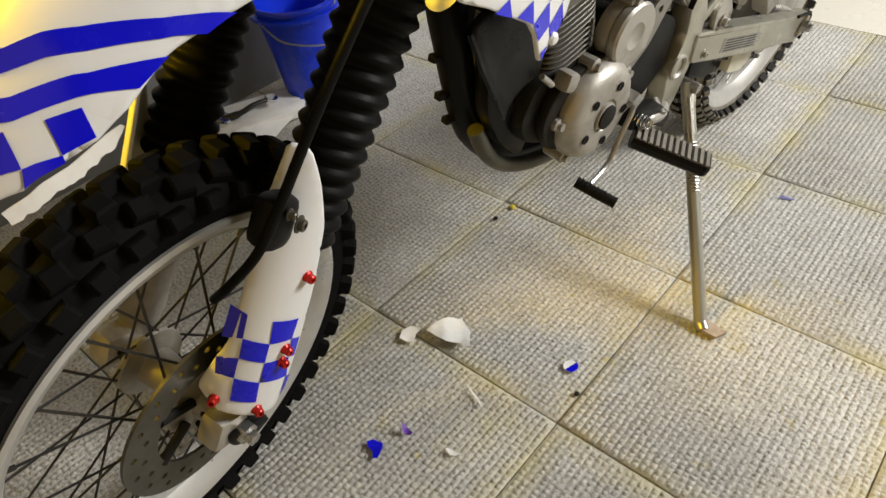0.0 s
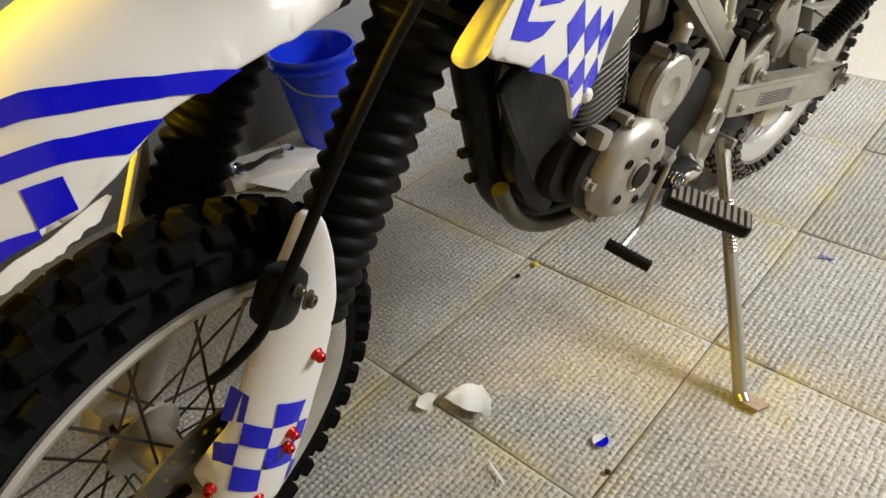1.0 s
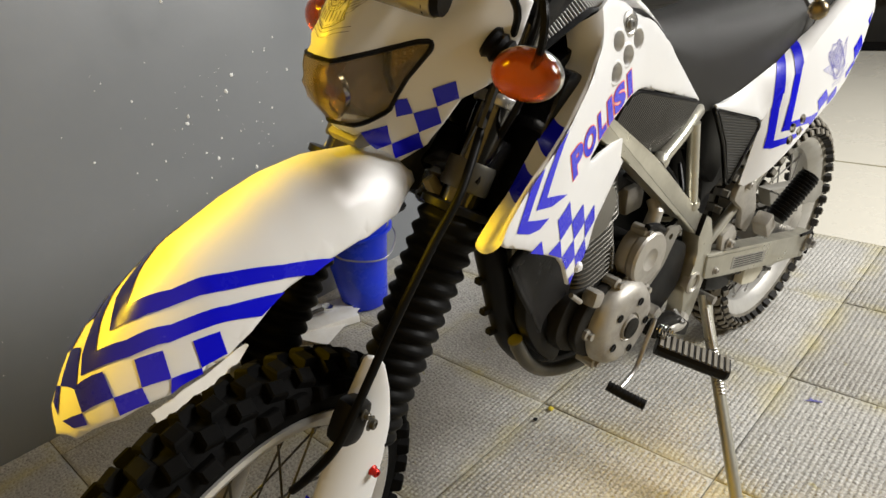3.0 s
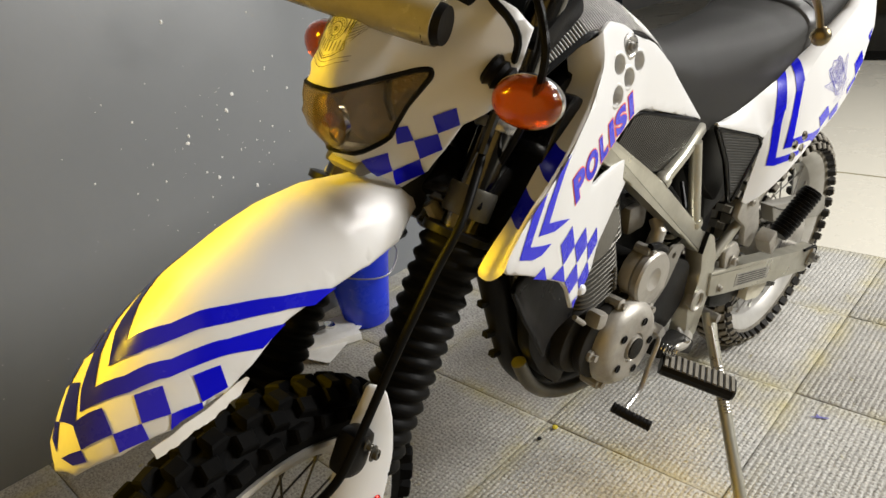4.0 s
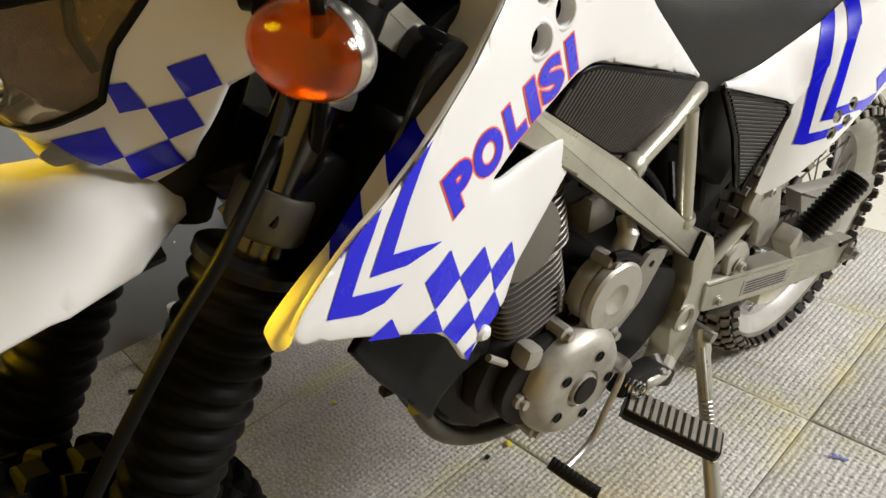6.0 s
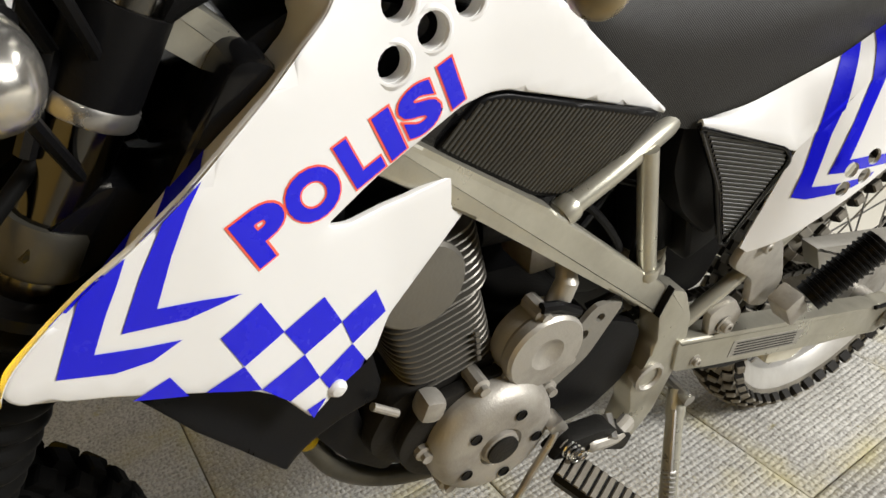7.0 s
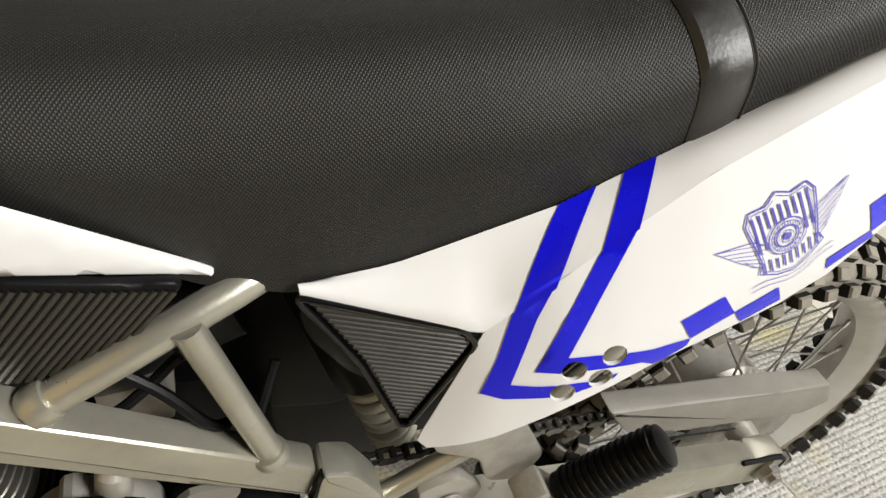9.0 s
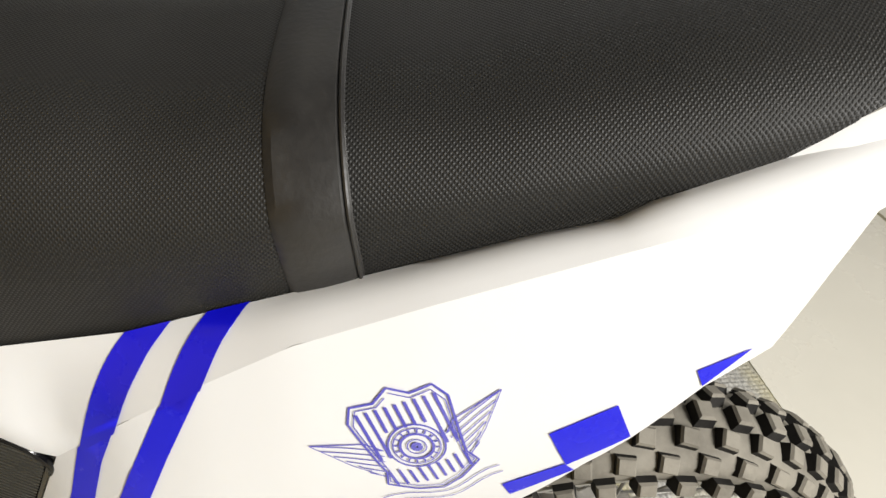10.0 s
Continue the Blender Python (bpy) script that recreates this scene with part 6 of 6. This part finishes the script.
def crumple(x, y):
    z = sum(abs(math.sin((x * math.cos(a) + y * math.sin(a)) * f + p)) for a, f, p in creases[:4]) / 4 + 0.06 * sum(abs(math.sin((x * math.cos(a) + y * math.sin(a)) * f + p)) for a, f, p in creases[4:])
    return Vector((x, y, 0.002 + 0.026 * z ** 1.6 * (1 - abs(math.sin((x - 0.12) * 30)) * 0.3)))


thing("crumpled_paper", sheet([(0.117, 0.010), (0.125, 0.034), (0.133, 0.060), (0.147, 0.074), (0.179, 0.059), (0.194, 0.039), (0.206, 0.025), (0.197, 0.018), (0.188, 0.024), (0.165, 0.012), (0.138, 0.010)], crumple, 0.0006, 0.006), PAPER, "crumpled scrap of white backing paper on the tiles", "paper", sharp=25)
thing("paper_scrap", sheet([(0.089, -0.029), (0.080, -0.012), (0.086, 0.005), (0.102, 0.012), (0.105, -0.002), (0.114, -0.021), (0.102, -0.027)], crumple, 0.0006, 0.005), PAPER, "small torn scrap of white paper on the tiles", "paper", sharp=25)


def flat_scrap(name, outline, mat, label, category, lift=0.0040, curl=0.0, group=""):
    cx = sum(p[0] for p in outline) / len(outline)
    return thing(name, sheet(outline, lambda x, y: Vector((x, y, lift + curl * abs(x - cx) * 8)), 0.0004, 0.006), mat, label, category, group)


flat_scrap("vinyl_scrap", [(0.191, -0.211), (0.196, -0.202), (0.211, -0.197), (0.218, -0.204), (0.224, -0.221), (0.218, -0.226), (0.209, -0.217), (0.198, -0.216)], BLUE, "offcut of glossy blue vinyl lying on the tiles", "vinyl scrap", curl=0.02)
flat_scrap("vinyl_curl", [(0.216, -0.156), (0.225, -0.154), (0.240, -0.158), (0.242, -0.165), (0.231, -0.164), (0.224, -0.166)], PURPLE, "small twisted purple vinyl offcut on the tiles", "vinyl scrap", 0.004, 0.12)
flat_scrap("paper_sliver", [(0.247, -0.034), (0.250, -0.034), (0.275, -0.041), (0.291, -0.049), (0.291, -0.053), (0.276, -0.046), (0.258, -0.039)], PAPER, "thin white sliver of paper on the tiles", "paper", curl=0.01)
flat_scrap("paper_chip", [(0.294, -0.145), (0.297, -0.142), (0.317, -0.138), (0.315, -0.145), (0.307, -0.149)], PAPER, "small white paper chip lying on the tiles", "paper", curl=0.02)
token = flat_scrap("sticker_disc", disc((0.359, 0.102), 0.0125, 20), PAPER, "round sticker offcut, half white and half blue", "sticker")
part("blue_half", sheet([(0.359 + 0.0124 * math.cos(a), 0.102 + 0.0124 * math.sin(a)) for a in [-1.85 + 3.14 * k / 10 for k in range(11)]], lambda x, y: Vector((x, y, 0.0046)), 0.0, 0.006), BLUE, token)
flat_scrap("ink_mark", [(0.452, 0.728), (0.470, 0.735), (0.488, 0.742), (0.486, 0.747), (0.470, 0.741), (0.462, 0.747), (0.464, 0.737)], INK, "faint blue ink smear on the tiles", "stain", 0.0012)
for nm, c, s, m, lb in (("yellow_crumb", (0.029, 0.389), 0.007, YELLOW_BIT, "yellow crumb of dried paint on the tiles"), ("yellow_crumb", (-0.315, 0.235), 0.006, YELLOW_BIT, "yellow crumb of dried paint on the tiles"), ("grit_crumb", (0.022, 0.338), 0.006, BLACK, "dark bit of grit on the tiles"), ("paper_crumb", (0.396, 0.062), 0.005, DARK_CAST, "small dark curl of dirt on the tiles")):
    bm = bmesh.new()
    bmesh.ops.create_icosphere(bm, subdivisions=2, radius=s)
    for v in bm.verts:
        v.co *= rp.uniform(0.7, 1.15)
        v.co.z = v.co.z * 0.55 + s * 0.45
        v.co += Vector((c[0], c[1], 0))
    thing(nm, bm, m, lb, "debris", sharp=50)

# things by the wall
bk = Vector((-0.728, 0.485, 0))
bucket = thing("blue_bucket", lathe([(0.0, 0.003), (0.066, 0.003), (0.070, 0.008), (0.080, 0.09), (0.092, 0.18), (0.104, 0.262), (0.110, 0.264), (0.112, 0.270), (0.110, 0.276), (0.103, 0.274), (0.100, 0.262), (0.088, 0.18), (0.076, 0.09), (0.066, 0.014), (0.0, 0.012)], bk, (0, 0, 1), 44), BLUE_PLASTIC, "blue plastic bucket standing by the wall", "bucket")
part("rim", lathe([(0.111, 0.240), (0.116, 0.242), (0.116, 0.250), (0.1075, 0.252)], bk, (0, 0, 1), 44, caps=False), BLUE_PLASTIC, bucket)
part("handle", tube(smooth_path([bk + Vector((0.0, -0.114, 0.246)), bk + Vector((0.07, -0.10, 0.205)), bk + Vector((0.125, 0.0, 0.180)), bk + Vector((0.07, 0.10, 0.205)), bk + Vector((0.0, 0.114, 0.246))]), 0.0025, 8), STEEL, bucket)
turn = Matrix.Rotation(radians(-22), 3, "Z")
carton = thing("white_carton", box((-0.752, 0.310, 0.014), (0.135, 0.235, 0.024), turn, 0.002), PAPER, "flat white cardboard carton lying by the wall", "carton")
part("flap", sheet([(-0.715, 0.205), (-0.628, 0.258), (-0.688, 0.44), (-0.70, 0.41)], lambda x, y: Vector((x, y, 0.004 + 0.020 * max(0, min(1, (-0.63 - x) / 0.08)))), 0.001, 0.012), PAPER, carton)
tool = thing("metal_tool", tube(smooth_path([(-0.770, 0.215, 0.036), (-0.745, 0.255, 0.043), (-0.735, 0.30, 0.052), (-0.728, 0.335, 0.050)]), [0.010] * 6 + [0.007] * 6 + [0.006] * 6 + [0.007], 12), DARK_STEEL, "dark steel hand tool lying on the carton", "tool")
part("head", lathe([(0.0, -0.012), (0.020, -0.012), (0.024, -0.006), (0.024, 0.008), (0.019, 0.013), (0.012, 0.014), (0.010, 0.006), (0, 0.006)], (-0.768, 0.212, 0.038), (0.5, 0.3, 0.9), 20), CHROME, tool)
part("ring", lathe([(0.010, -0.004), (0.017, -0.004), (0.017, 0.004), (0.010, 0.004)], (-0.726, 0.345, 0.05), (0.2, 0.2, 1), 18), CHROME, tool)
bt = Vector((-0.752, 0.112, 0))
bottle = thing("green_bottle", lathe([(0.0, 0.004), (0.026, 0.003), (0.031, 0.008), (0.032, 0.03), (0.030, 0.052), (0.032, 0.072), (0.028, 0.085), (0.016, 0.098), (0.0125, 0.106), (0.0125, 0.118)], bt, (0, 0, 1), 32), GREEN_BOTTLE, "green plastic bottle with an orange label by the wall", "bottle")
part("label", lathe([(0.0316, 0.048), (0.0330, 0.050), (0.0334, 0.072), (0.0325, 0.075)], bt, (0, 0, 1), 32, caps=False), ORANGE, bottle, "orange paper label")
part("cap", lathe([(0.014, 0.108), (0.0145, 0.110), (0.0145, 0.124), (0.0135, 0.126), (0, 0.126)], bt, (0, 0, 1), 20), PAPER, bottle)
cable = thing("black_cord", tube(smooth_path([(-0.70, -0.05, 0.004), (-0.66, -0.012, 0.004), (-0.60, 0.002, 0.004), (-0.563, -0.001, 0.004), (-0.552, 0.04, 0.004), (-0.540, 0.085, 0.004), (-0.50, 0.16, 0.004)]), 0.0042, 8), BLACK, "thin black cord lying on the tiles", "cord")
far_box = thing("dark_cabinet", box((-0.42, 4.75, 0.225), (0.75, 0.45, 0.44), Matrix.Rotation(radians(6), 3, "Z"), 0.008), BLACK, "dark low cabinet in the lit room", "cabinet")
part("door", box((-0.43, 4.52, 0.23), (0.60, 0.012, 0.34), Matrix.Rotation(radians(6), 3, "Z"), 0.003), GLOSS_BLACK, far_box)
for c in ((-0.1, 4.35), (0.05, 4.42), (-0.35, 4.40)):
    flat_scrap("paper_chip", [(c[0], c[1]), (c[0] + 0.03, c[1] + 0.012), (c[0] + 0.024, c[1] + 0.03)], PAPER, "small paper chip on the cream floor", "paper", 0.003, 0.02)


# ---- ribbed tiles ----
def tile_mesh(seed):
    rt = random.Random(seed)
    vs, fs = [], []
    h, c, top, low = 0.1988, 0.0010, -0.0022, -0.0090

    def quad_ring(a, b):
        for i in range(4):
            j = (i + 1) % 4
            fs.append((a + i, a + j, b + j, b + i))

    for z, q in ((low, h), (top - 0.0012, h), (top, h - c)):
        vs.extend([(-q, -q, z), (q, -q, z), (q, q, z), (-q, q, z)])
    quad_ring(0, 4)
    quad_ring(4, 8)
    fs.append((8, 9, 10, 11))
    n, pitch = 36, 0.0110
    for i in range(n):
        x = (i - (n - 1) / 2) * pitch
        y = -0.1965 + rt.uniform(0, 0.004)
        while y < 0.190:
            ln = min(rt.uniform(0.0085, 0.0135), 0.1965 - y)
            w, hz = 0.0044 * rt.uniform(0.85, 1.1), 0.0021 * rt.uniform(0.55, 1.15)
            o = x + rt.uniform(-0.0008, 0.0008)
            b = len(vs)
            vs.extend([(o - w, y + 0.001, top), (o + w, y, top), (o + w, y + ln, top), (o - w, y + ln - 0.001, top)])
            vs.extend([(o - w * 0.4, y + ln * 0.22, top + hz), (o + w * 0.4, y + ln * 0.18, top + hz), (o + w * 0.4, y + ln * 0.82, top + hz), (o - w * 0.4, y + ln * 0.78, top + hz)])
            quad_ring(b, b + 4)
            fs.append((b + 4, b + 5, b + 6, b + 7))
            y += ln - rt.uniform(0.0, 0.0016)
    me = bpy.data.meshes.new("tile")
    me.from_pydata(vs, [], fs)
    me.materials.append(FLOOR)
    me.polygons.foreach_set("use_smooth", [True] * len(me.polygons))
    me.set_sharp_from_angle(angle=radians(75))
    return me


tiles = [tile_mesh(k) for k in range(3)]
for i in range(-3, 9):
    for j in range(-5, 4):
        ob = new("tile", tiles[(i * 5 + j * 3) % 3])
        ob.parent = floor
        ob.location = (i * 0.4 + 0.2, j * 0.4 + 0.2, 0.0)
